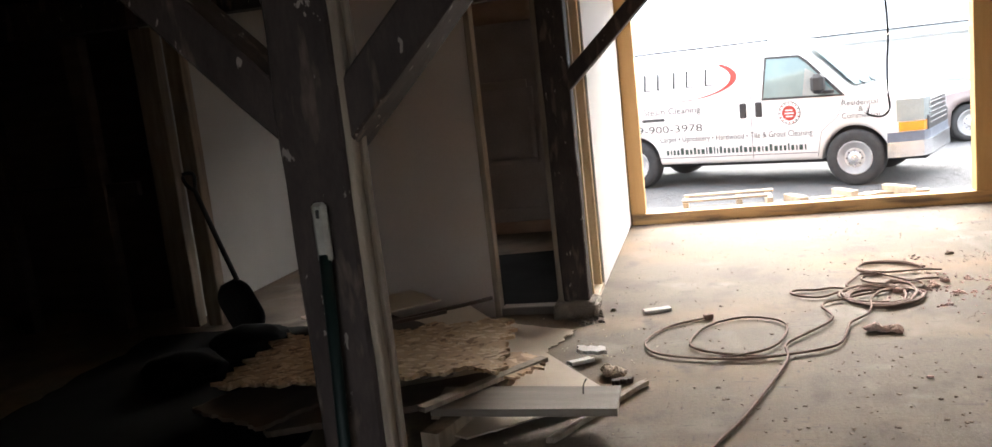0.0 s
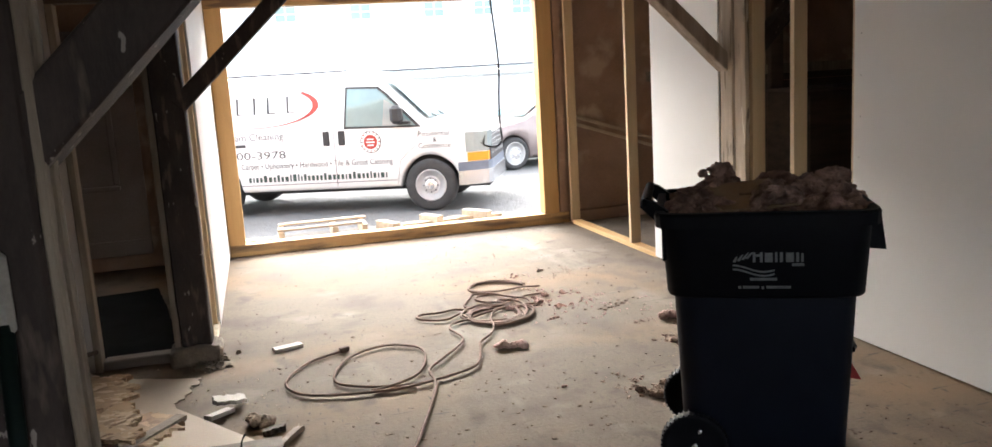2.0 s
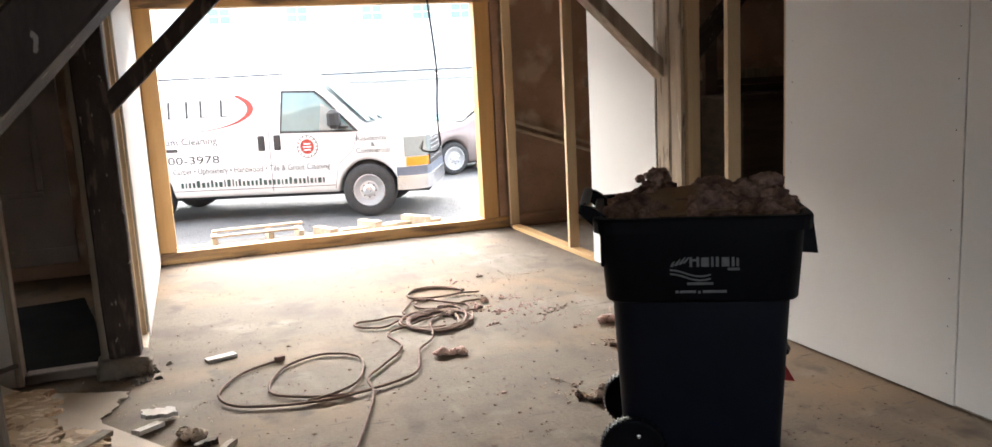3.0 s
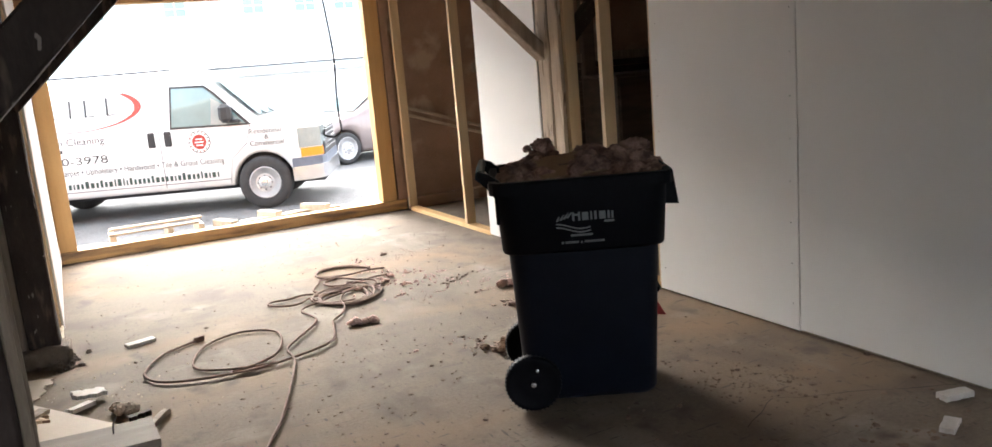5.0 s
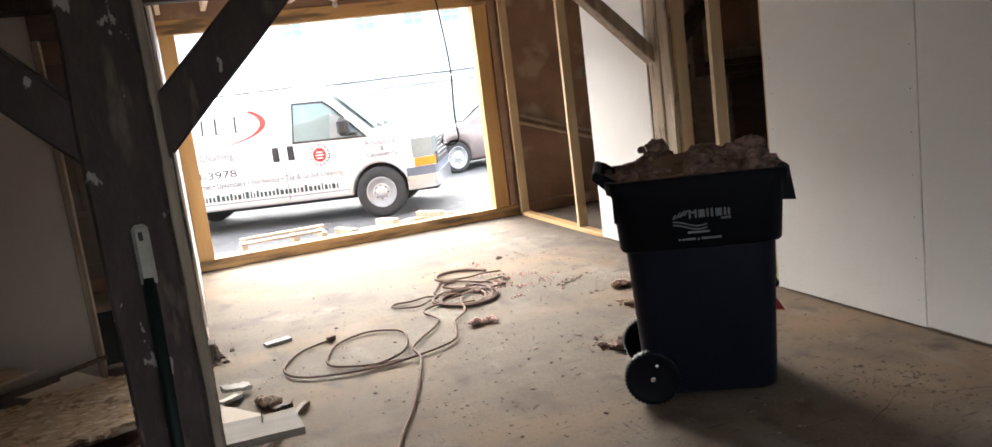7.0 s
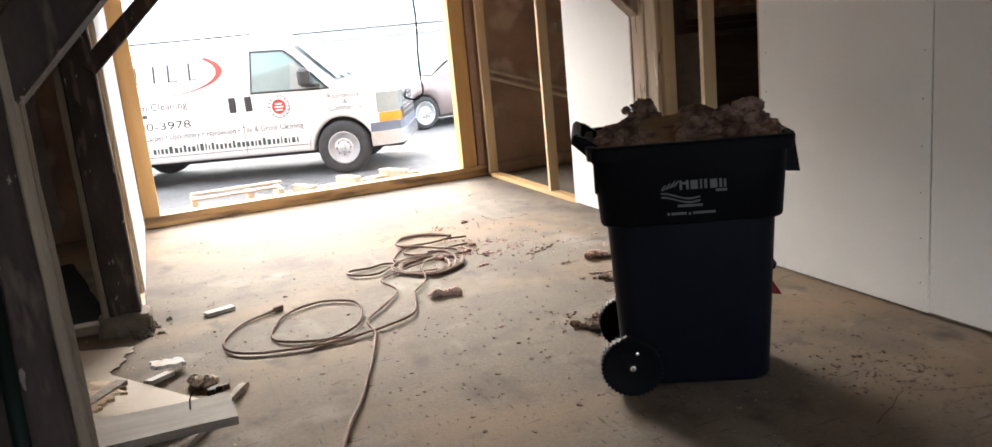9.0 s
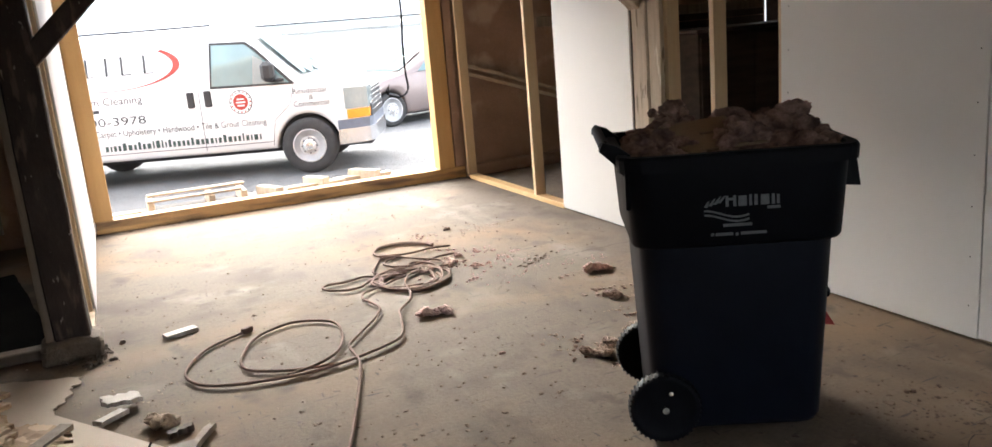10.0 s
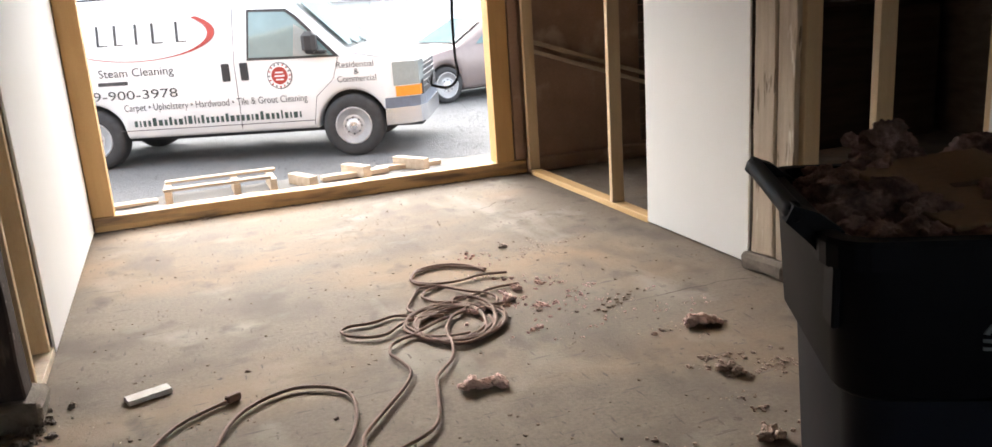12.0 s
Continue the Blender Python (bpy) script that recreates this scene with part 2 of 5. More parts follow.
# ---- wallboard ----
wall_bay_right = structure("wall_bay_right", block(2.705, 2.79, -3.2, 4.18, 0.006, 2.44, 0), OLD_WOOD, "stud wall faced with large white wallboard sheets", "wall")
y = 4.18
for k in range(7):
    y1 = y
    y = 3.05 - 1.22 * k
    part("wallboard_sheet", block(2.69 - 0.003 * (k % 2), 2.703, y + 0.008, y1, 0.014 + 0.008 * (k % 2), 2.44, 0.002), WHITE_SHEET, wall_bay_right)
part_right = structure("wall_partition_right", block(2.69, 2.703, 5.53, 6.54, 0.012, 2.44, 0.002), WHITE_SHEET, "white wallboard sheet on a new stud partition", "wall")
part_left = structure("wall_partition_left", block(-0.663, -0.65, 6.1, 8.5, 0.012, 2.44, 0.002), WHITE_SHEET, "white wallboard lining the bay beside the opening", "wall")
structure("wall_side_panel", block(-2.52, -1.3, 5.44, 5.453, 0.0, 2.16, 0.002), GREY_PANEL, "dull grey-brown panel beside the side doorway", "wall")
structure("wall_far_white", block(-3.72, -3.7, 5.6, 8.5, 0.0, 2.4, 0.002), STORE_PANEL, "white panel in the dim store", "wall")
for y in (7.0, 8.42):
    part("stud", block(2.69, 2.78, y, y + 0.04, 0.04, 2.44), STUD_PINE, part_right)
part("base_plate", block(2.69, 2.78, 6.54, 8.4, 0, 0.04), NEW_PINE_Y, part_right)
for y in (5.15, 4.72):
    part("stud", block(2.71, 2.8, y, y + 0.04, 0.04, 2.44), STUD_PINE, part_right)


# ---- more materials ----
VAN_WHITE = material("white_car_paint", (0.8, 0.8, 0.8), (0.76, 0.76, 0.76), 0.22, 2, 80, 0.5, 0.0, fine_amount=0.03)
TYRE = material("tyre_rubber", (0.055, 0.055, 0.057), (0.035, 0.035, 0.036), 0.85, 10, 60, bump=0.2)
RIM = material("steel_wheel", (0.7, 0.7, 0.71), (0.58, 0.58, 0.59), 0.4, 8, 60, metal=0.4, bump=0.05)
CHROME = material("worn_chrome", (0.62, 0.63, 0.65), (0.5, 0.5, 0.52), 0.25, 6, 60, metal=0.85, bump=0.03)
BLACK_PLASTIC = material("black_plastic", (0.03, 0.03, 0.033), None, 0.5, bump=0.05)
GREY_TRIM = material("blue_grey_trim", (0.17, 0.2, 0.26), None, 0.45, bump=0.03)
GLASS_DARK = material("tinted_car_glass", (0.18, 0.29, 0.3), (0.11, 0.18, 0.19), 0.05, 1.5, 10, bump=0.0, fine_amount=0.0, spec=0.9)
LAMP_GLASS = material("headlamp_lens", (0.27, 0.325, 0.33), (0.2, 0.245, 0.25), 0.08, 4, 60, bump=0.05, spec=0.8)
AMBER = material("amber_lens", (0.85, 0.32, 0.03), (0.75, 0.25, 0.02), 0.2, 20, 60, bump=0.05)
INK = material("dark_lettering", (0.075, 0.082, 0.08), None, 0.5, bump=0)
INK_GREEN = material("dark_green_lettering", (0.05, 0.085, 0.075), None, 0.5, bump=0)
INK_GREY = material("grey_lettering", (0.06, 0.06, 0.063), None, 0.5, bump=0)
INK_RED = material("red_vinyl", (0.42, 0.045, 0.03), (0.34, 0.035, 0.025), 0.4, bump=0)
CAR_BRONZE = material("bronze_car_paint", (0.3, 0.245, 0.235), (0.25, 0.205, 0.2), 0.3, 3, 80, metal=0.3, bump=0)
BIN_BLUE = material("navy_bin_plastic", (0.0062, 0.0092, 0.019), (0.0042, 0.0062, 0.013), 0.5, 7, 120, 0.6, 0.1, fine_amount=0.15, spec=0.16)
BIN_LID = material("black_bin_plastic", (0.0035, 0.0045, 0.0085), None, 0.55, bump=0.06, spec=0.12)
BIN_INK = material("pale_print", (0.15, 0.162, 0.175), (0.1, 0.108, 0.118), 0.6, 40, 120, bump=0)
WOOL = material("pink_brown_wool", (0.44, 0.285, 0.245), (0.13, 0.08, 0.066), 0.95, 16, 150, 0.34, 0.9, fine_amount=0.6, bump_dist=0.015)
WOOL_PINK = material("pink_wool", (0.78, 0.56, 0.5), (0.6, 0.41, 0.36), 0.95, 18, 140, 0.6, 0.5, fine_amount=0.5, bump_dist=0.01)
WOOL_DUST = material("dusty_wool", (0.52, 0.4, 0.325), (0.34, 0.25, 0.2), 0.95, 18, 140, 0.6, 0.5, fine_amount=0.5, bump_dist=0.01)
WOOL_PALE = material("cream_wool", (0.62, 0.51, 0.41), (0.42, 0.33, 0.26), 0.95, 18, 140, 0.6, 0.5, fine_amount=0.5, bump_dist=0.01)


def strand_board():
    """Pressed board of long wood strands that lie in two directions."""
    m = material("strand_board", (0.56, 0.41, 0.27), (0.36, 0.24, 0.15), 0.8, 5, 70, 0.6, 0.0, fine_amount=0.35)
    n, l = m.node_tree.nodes, m.node_tree.links
    b = n["Principled BSDF"]
    src = b.inputs["Base Color"].links[0].from_socket
    co, warp, add = n.new("ShaderNodeTexCoord"), n.new("ShaderNodeTexNoise"), n.new("ShaderNodeMixRGB")
    warp.inputs["Scale"].default_value = 7.0
    add.blend_type = "ADD"
    add.inputs[0].default_value = 0.09
    l.new(co.outputs["Object"], warp.inputs["Vector"])
    l.new(co.outputs["Object"], add.inputs[1])
    l.new(warp.outputs["Color"], add.inputs[2])
    heights = []
    for turn, scale, low, colour in ((0.4, 30, 0.56, (0.7, 0.54, 0.37)), (-0.8, 28, 0.7, (0.24, 0.145, 0.085)), (1.3, 36, 0.6, (0.52, 0.36, 0.22))):
        turned, mp, vo, ramp, mix = (n.new("ShaderNode" + k) for k in ("Mapping", "Mapping", "TexVoronoi", "ValToRGB", "Mix"))
        turned.inputs["Rotation"].default_value = (0, 0, turn)
        mp.inputs["Scale"].default_value = (0.55, 1.5, 1)
        vo.inputs["Scale"].default_value = scale
        l.new(add.outputs[0], turned.inputs["Vector"])
        l.new(turned.outputs[0], mp.inputs["Vector"])
        l.new(mp.outputs[0], vo.inputs["Vector"])
        ramp.color_ramp.elements[0].position, ramp.color_ramp.elements[1].position = low, low + 0.08
        l.new(vo.outputs["Color"], ramp.inputs[0])
        mix.data_type = "RGBA"
        l.new(ramp.outputs[0], mix.inputs["Factor"])
        l.new(src, mix.inputs["A"])
        mix.inputs["B"].default_value = (*colour, 1)
        src = mix.outputs["Result"]
        heights.append(vo.outputs["Color"])
    l.new(src, b.inputs["Base Color"])
    bump, both = n.new("ShaderNodeBump"), n.new("ShaderNodeMixRGB")
    both.inputs[0].default_value = 0.5
    l.new(heights[0], both.inputs[1])
    l.new(heights[1], both.inputs[2])
    bump.inputs["Strength"].default_value, bump.inputs["Distance"].default_value = 0.8, 0.008
    l.new(both.outputs[0], bump.inputs["Height"])
    l.new(bump.outputs[0], b.inputs["Normal"])
    return m


OSB = strand_board()
BEIGE = material("beige_hardboard", (0.6, 0.5, 0.395), (0.5, 0.41, 0.32), 0.7, 3, 100, 0.6, 0.08, fine_amount=0.12)
GREY_PLANK = material("grey_plank", (0.29, 0.245, 0.21), (0.19, 0.157, 0.132), 0.75, 4, 70, 0.6, 0.3, stretch=(0.6, 6, 6))
CORD = material("dusty_brown_cord", (0.27, 0.175, 0.14), (0.17, 0.105, 0.082), 0.85, 12, 80, bump=0.05)
PLASTER = material("white_offcut", (0.66, 0.63, 0.6), (0.5, 0.47, 0.44), 0.8, 15, 80, bump=0.2)
CRUMB = material("dirt_crumbs", (0.24, 0.17, 0.125), (0.12, 0.085, 0.06), 0.95, 20, 80, bump=0.5, tint=0.2)
SIDING = material("white_siding", (0.74, 0.77, 0.78), (0.68, 0.71, 0.72), 0.5, 0.6, 40, bump=0.03, fine_amount=0.05)
ROOF_METAL = material("pale_metal_roof", (0.62, 0.66, 0.68), (0.52, 0.56, 0.58), 0.5, 0.5, 30, bump=0.03)
PALE_LUMBER = material("bleached_lumber", (0.62, 0.52, 0.4), (0.42, 0.33, 0.24), 0.75, 5, 60, 0.6, 0.3, stretch=(1, 4, 4), tint=0.15)
GREEN_POLE = material("dark_green_pole", (0.008, 0.018, 0.016), None, 0.5, bump=0.02, spec=0.2)
GRIP = material("white_grip", (0.4, 0.38, 0.345), (0.29, 0.27, 0.24), 0.5, 20, 80, bump=0.05)
RED_TAG = material("red_tag", (0.4, 0.03, 0.03), None, 0.5, bump=0)
# matte black of the bags and of two sheets that imitate floor shade
SHADE_AND_BAG = material("floor_shade_and_bag_black", (0.014, 0.014, 0.015), None, 0.95, 4, 60, bump=0.2, spec=0.05)
TAN_CARD = material("dusty_tan_card", (0.27, 0.185, 0.115), (0.18, 0.118, 0.074), 0.85, 5, 70, 0.6, 0.2, fine_amount=0.3)
CRACK = material("dirt_in_crack", (0.1, 0.075, 0.055), None, 0.95)


def add_mesh(bm, other):
    me = bpy.data.meshes.new("t")
    other.to_mesh(me)
    other.free()
    bm.from_mesh(me)
    bpy.data.meshes.remove(me)


def loft(rings, closed=True, cap=(True, True)):
    """A skin over rings of equally many points."""
    bm = bmesh.new()
    vs = [[bm.verts.new(p) for p in r] for r in rings]
    n = len(rings[0])
    for a, b in zip(vs, vs[1:]):
        for i in range(n if closed else n - 1):
            j = (i + 1) % n
            bm.faces.new((a[i], a[j], b[j], b[i]))
    if cap[0]:
        bm.faces.new(vs[0])
    if cap[1]:
        bm.faces.new(vs[-1])
    return bm


def lathe(profile, steps=28, axis="y"):
    """Turns (radius, along) points round an axis."""
    rings = []
    for k in range(steps):
        a = 2 * math.pi * k / steps
        c, s_ = math.cos(a), math.sin(a)
        rings.append([(r * c, h, r * s_) if axis == "y" else (r * c, r * s_, h) for r, h in profile])
    bm = bmesh.new()
    vs = [[bm.verts.new(p) for p in r] for r in rings]
    for k in range(steps):
        a, b = vs[k], vs[(k + 1) % steps]
        for i in range(len(profile) - 1):
            bm.faces.new((a[i], a[i + 1], b[i + 1], b[i]))
    for end in (0, -1):
        if profile[end][0] > 1e-4:
            bm.faces.new([v[end] for v in vs])
    bmesh.ops.remove_doubles(bm, verts=bm.verts[:], dist=1e-5)
    return bm


def moved(bm, m):
    bmesh.ops.transform(bm, matrix=m, verts=bm.verts[:])
    return bm


def tube(points, r, sides=8, smooth_steps=6):
    """A round tube along a smooth line through points."""
    pts = [Vector(p) for p in points]
    line = []
    for i in range(len(pts) - 1):
        p0, p1, p2, p3 = pts[max(i - 1, 0)], pts[i], pts[i + 1], pts[min(i + 2, len(pts) - 1)]
        for k in range(smooth_steps):
            t = k / smooth_steps
            line.append(0.5 * ((2 * p1) + (p2 - p0) * t + (2 * p0 - 5 * p1 + 4 * p2 - p3) * t * t + (3 * p1 - p0 - 3 * p2 + p3) * t ** 3))
    line.append(pts[-1])
    rings = []
    for i, p in enumerate(line):
        d = (line[min(i + 1, len(line) - 1)] - line[max(i - 1, 0)]).normalized()
        u = d.cross(Vector((0, 0, 1)) if abs(d.z) < 0.9 else Vector((1, 0, 0))).normalized()
        w = u.cross(d)
        rings.append([p + (u * math.cos(2 * math.pi * k / sides) + w * math.sin(2 * math.pi * k / sides)) * r for k in range(sides)])
    return loft(rings)


def glyphs(text):
    """The outline of a text in the built-in font, as a mesh, with its extent along x."""
    c = bpy.data.curves.new("lettering", "FONT")
    c.body, c.size, c.resolution_u = text, 1.0, 3
    ob = new("lettering", c)
    bpy.context.view_layer.update()
    me = bpy.data.meshes.new_from_object(ob.evaluated_get(bpy.context.evaluated_depsgraph_get()))
    bpy.data.objects.remove(ob)
    xs = [v.co.x for v in me.vertices]
    return me, min(xs), max(xs)


def lettering(text, width, height, mat, parent, m, name="lettering"):
    """A line of words, each an object, fitted to a width and a height of its capitals; it lies in its own xz plane and faces -y."""
    whole, lo, hi = glyphs(text)
    bpy.data.meshes.remove(whole)
    k = width / (hi - lo)
    words = text.split(" ")
    for i, word in enumerate(words):
        upto, _, end = glyphs(" ".join(words[:i + 1]))
        bpy.data.meshes.remove(upto)
        me, a, b = glyphs(word)
        me.transform(Matrix.Rotation(radians(90), 4, "X") @ Matrix.Diagonal((k, height / 0.7, 1, 1)) @ Matrix.Translation((end - b - lo, 0, 0)))
        me.materials.append(mat)
        o = new(name, me)
        o.parent, o.matrix_basis = parent, m


# ---- the van ----
def van_top(s):
    for a, b, ha, hb in ((-9, -1.0, 2.03, 2.03), (-1.0, -0.72, 2.03, 1.93), (-0.72, 0.0, 1.93, 1.28), (0.0, 0.74, 1.28, 1.16), (0.74, 0.88, 1.16, 0.98)):
        if s <= b:
            return ha + (hb - ha) * (s - a) / (b - a)
    return 0.98


def arch(s, hub, low=0.37):
    d = abs(s - hub)
    return max(low, 0.35 + math.sqrt(max(0.46 ** 2 - d * d, 0))) if d < 0.46 else low


WIDTH = 2.01


def side_inset(h):
    return 0 if h < 1.2 else (h - 1.2) * 0.05 / 0.37 if h < 1.57 else 0.05 + (h - 1.57) * 0.05 / 0.29


def van_ring(s):
    t, b = van_top(s), max(arch(s, 0.0), arch(s, -3.43))
    if s > 0.46:
        b = 0.5
    n = 0.2 * max(0, (s - 0.4) / 0.5) ** 2 + 0.1 * max(0, (-4.5 - s) / 0.2) ** 2
    sh = min(1.2, t - 0.07)
    q = t - sh
    k = min(1, q / 0.83)
    half = [(n + 0.04, b), (n, b + 0.04), (n, b + (sh - b) * 0.5), (n, sh), (n + 0.05 * k + 0.004, sh + q * 0.45), (n + 0.1 * k + 0.02, sh + q * 0.8),
            (n + 0.17 * k + 0.06, sh + q * 0.94), (n + 0.3 * k + 0.16, t), (WIDTH / 2, t + 0.02)]
    return [(s, y, z) for y, z in half] + [(s, WIDTH - y, z) for y, z in half[-2::-1]]


def add_wheel(parent, at, radius, width, face_at, rim_r):
    """A wheel with its outer face towards face_at * y."""
    f = face_at
    w = part("wheel", moved(lathe([(rim_r, 0.0), (rim_r + 0.02, -0.012), (radius - 0.05, -0.02), (radius - 0.012, 0.0), (radius, 0.03), (radius, width - 0.03), (radius - 0.03, width), (rim_r, width)], 36), Matrix.Diagonal((1, f, 1, 1))), TYRE, parent, "", True)
    w.location = at
    w.scale = (1 / parent.matrix_basis.to_scale().x, 1, 1)
    part("rim", moved(lathe([(rim_r + 0.004, -0.004), (rim_r - 0.01, -0.014), (rim_r - 0.025, 0.02), (rim_r * 0.62, 0.0), (rim_r * 0.52, -0.012), (rim_r * 0.42, 0.01), (rim_r * 0.36, -0.03), (0.0, -0.034)], 36), Matrix.Diagonal((1, f, 1, 1))), RIM, w, "", True)
    for k in range(8):
        a = 2 * math.pi * (k + 0.5) / 8
        hole = lathe([(0.0, -0.004), (0.026, -0.004), (0.026, 0.006), (0.0, 0.006)], 12)
        part("rim_hole", moved(hole, Matrix.Translation((math.cos(a) * rim_r * 0.74, 0.004 * f, math.sin(a) * rim_r * 0.74)) @ Matrix.Rotation(-a, 4, "Y") @ Matrix.Diagonal((0.62, 1, 1.35, 1))), BLACK_PLASTIC, w)
    part("hub_cap", moved(lathe([(0.055, -0.02), (0.05, -0.04), (0.0, -0.045)], 16), Matrix.Diagonal((1, f, 1, 1))), CHROME, w)
    for k in range(8):
        a = 2 * math.pi * k / 8
        nut = lathe([(0.014, 0.0), (0.014, -0.03), (0.008, -0.038), (0.0, -0.038)], 6)
        part("wheel_nut", moved(moved(nut, Matrix.Diagonal((1, f, 1, 1))), Matrix.Translation((math.cos(a) * rim_r * 0.44, 0, math.sin(a) * rim_r * 0.44))), CHROME, w)
    return w


VAN = pose(2.041, 12.436, GROUND_Z, 0, 0, -23) @ Matrix.Diagonal((0.957, 1, 1.011, 1))
van = empty("van", "white cargo van with dark lettering parked on gravel", "van", m=VAN)
stations = sorted({round(-4.7 + 0.25 * k, 3) for k in range(21)} | {round(-0.5 + 0.04 * k, 3) for k in range(26)} | {round(-3.93 + 0.04 * k, 3) for k in range(26)} | {0.6, 0.66, 0.72, 0.78, 0.83, 0.86})
part("body", loft([van_ring(s) for s in stations]), VAN_WHITE, van, "", True)
part("underbody", block(-4.5, 0.9, 0.25, WIDTH - 0.25, 0.3, 0.9, 0.05), BLACK_PLASTIC, van)
for hub in (0.0, -3.43):
    add_wheel(van, (hub, 0.0, 0.375), 0.375, 0.25, 1, 0.225)
    add_wheel(van, (hub, WIDTH, 0.375), 0.375, 0.25, -1, 0.225)


def side_panel(outline, lift, mat, name, parent, label="", depth=0.006):
    """A plate on the van's side, following its lean; outline in metres along and up."""
    bm = bmesh.new()
    f = bm.faces.new([bm.verts.new((s, side_inset(h) - lift, h)) for s, h in outline])
    ext = bmesh.ops.extrude_face_region(bm, geom=[f])
    bmesh.ops.translate(bm, verts=[g for g in ext["geom"] if isinstance(g, bmesh.types.BMVert)], vec=(0, depth, 0))
    return part(name, bm, mat, parent, label)


def strip(points, w, lift, mat, name, parent):
    """A narrow band along a line on the van's side."""
    for (s0, h0), (s1, h1) in zip(points, points[1:]):
        d = math.hypot(s1 - s0, h1 - h0)
        a, b = -(h1 - h0) / d * w / 2, (s1 - s0) / d * w / 2
        side_panel([(s0 + a, h0 + b), (s1 + a, h1 + b), (s1 - a, h1 - b), (s0 - a, h0 - b)], lift, mat, name, parent)


WIN = [(-1.25, 1.26), (-0.17, 1.235), (-0.62, 1.68), (-0.74, 1.77), (-1.2, 1.79)]
side_panel([(-1.28, 1.23), (-0.09, 1.21), (-0.6, 1.71), (-0.73, 1.805), (-1.23, 1.82)], 0.012, BLACK_PLASTIC, "window_seal", van)
window = side_panel(WIN, 0.018, GLASS_DARK, "window", van, "tinted side window")
# pale plate on the near glass imitates light through the opposite window
side_panel([(-0.68, 1.25), (-0.22, 1.24), (-0.52, 1.55), (-0.64, 1.62)], 0.021, LAMP_GLASS, "far_window_light_patch", window, "lighter patch on the side window, painted as light from the opposite window", 0.003)
# windscreen
bm = bmesh.new()
bm.faces.new([bm.verts.new(p) for p in ((-0.69, 0.28, 1.935), (-0.69, WIDTH - 0.28, 1.935), (-0.01, WIDTH - 0.14, 1.32), (-0.01, 0.14, 1.32))])
bmesh.ops.translate(bm, verts=bm.verts[:], vec=(0.02, 0, 0.02))
part("windscreen", bm, GLASS_DARK, van)
for y in (0.5, 1.1):
    part("wiper", tube([(0.05, y, 1.33), (-0.05, y + 0.05, 1.39), (-0.16, y + 0.35, 1.47)], 0.012, 6, 3), BLACK_PLASTIC, van)
part("mirror", moved(block(-0.09, 0.09, -0.16, 0.02, -0.13, 0.13, 0.05), Matrix.Translation((-0.42, -0.06, 1.4))), BLACK_PLASTIC, van)
part("mirror_arm", block(-0.44, -0.24, -0.1, 0.06, 1.26, 1.3, 0.01), BLACK_PLASTIC, van)
for s_ in (-1.57, -1.33):
    h = part("door_handle", block(s_ - 0.05, s_ + 0.05, -0.022, 0.01, 1.0, 1.21, 0.02), BLACK_PLASTIC, van, "black door handle")
strip([(-1.45, 0.42), (-1.45, 1.2), (-1.42, 1.85)], 0.008, 0.003, INK_GREY, "door_seam", van)
strip([(-0.12, 1.2), (-0.2, 0.95), (-0.44, 0.75), (-0.5, 0.42)], 0.006, 0.003, INK_GREY, "door_seam", van)
strip([(-4.4, 0.47), (-0.5, 0.47)], 0.008, 0.003, INK_GREY, "rocker_line", van)
strip([(0.03, 1.25), (0.45, 1.17)], 0.006, 0.003, INK_GREY, "hood_seam", van)
part("roof_hose", tube([(-3.9, 0.3, 2.05), (-3.0, 0.28, 2.055), (-2.2, 0.3, 2.05), (-1.25, 0.32, 2.05)], 0.014, 6, 4), BLACK_PLASTIC, van, "dark line along the roof edge")


def nose_band(s0, h0, h1, out, mat, name, label=""):
    """A band that wraps the van's front corner."""
    def at(s, h, o):
        n = 0.2 * max(0, (s - 0.4) / 0.5) ** 2
        return (s, n - o, h)
    line = [s0 + (0.87 - s0) * k / 6 for k in range(7)]
    near = [[at(s, h0, 0), at(s, h0, out), at(s, h1, out), at(s, h1, 0)] for s in line]
    front = [[(0.88 - 0.02, y, h0), (0.88 + out, y, h0), (0.88 + out, y, h1), (0.88 - 0.02, y, h1)] for y in (0.34, 1.0, WIDTH - 0.34)]
    far = [[(x, WIDTH - y, z) for x, y, z in r] for r in near[::-1]]
    return part(name, loft(near + front + far), mat, van, label)


nose_band(0.44, 0.56, 0.68, 0.03, GREY_TRIM, "bumper_pad", "blue-grey bumper top")
nose_band(0.44, 0.36, 0.56, 0.05, CHROME, "front_bumper", "dull chrome front bumper")
for y0, y1 in ((0.4, WIDTH - 0.4),):
    grille = part("grille", block(0.86, 0.895, y0, y1, 0.72, 1.06, 0.01), BLACK_PLASTIC, van)
    for k in range(5):
        part("grille_bar", block(0.88, 0.905, y0, y1, 0.75 + k * 0.065, 0.765 + k * 0.065, 0.003), CHROME, grille)


def corner_lens(s0, s1, h0, h1, mat, name, label):
    line = [s0 + (s1 - s0) * k / 5 for k in range(6)]
    ring = []
    for s in line:
        n = 0.2 * max(0, (s - 0.4) / 0.5) ** 2
        ring.append([(s, n + 0.03, h0), (s, n - 0.012, h0), (s, n - 0.012, h1), (s, n + 0.03, h1)])
    ring.append([(0.86, 0.48, h0), (0.9, 0.48, h0), (0.9, 0.48, h1), (0.86, 0.48, h1)])
    return part(name, loft(ring), mat, van, label)


corner_lens(0.56, 0.87, 0.82, 1.1, LAMP_GLASS, "headlamp", "grey headlamp lens")
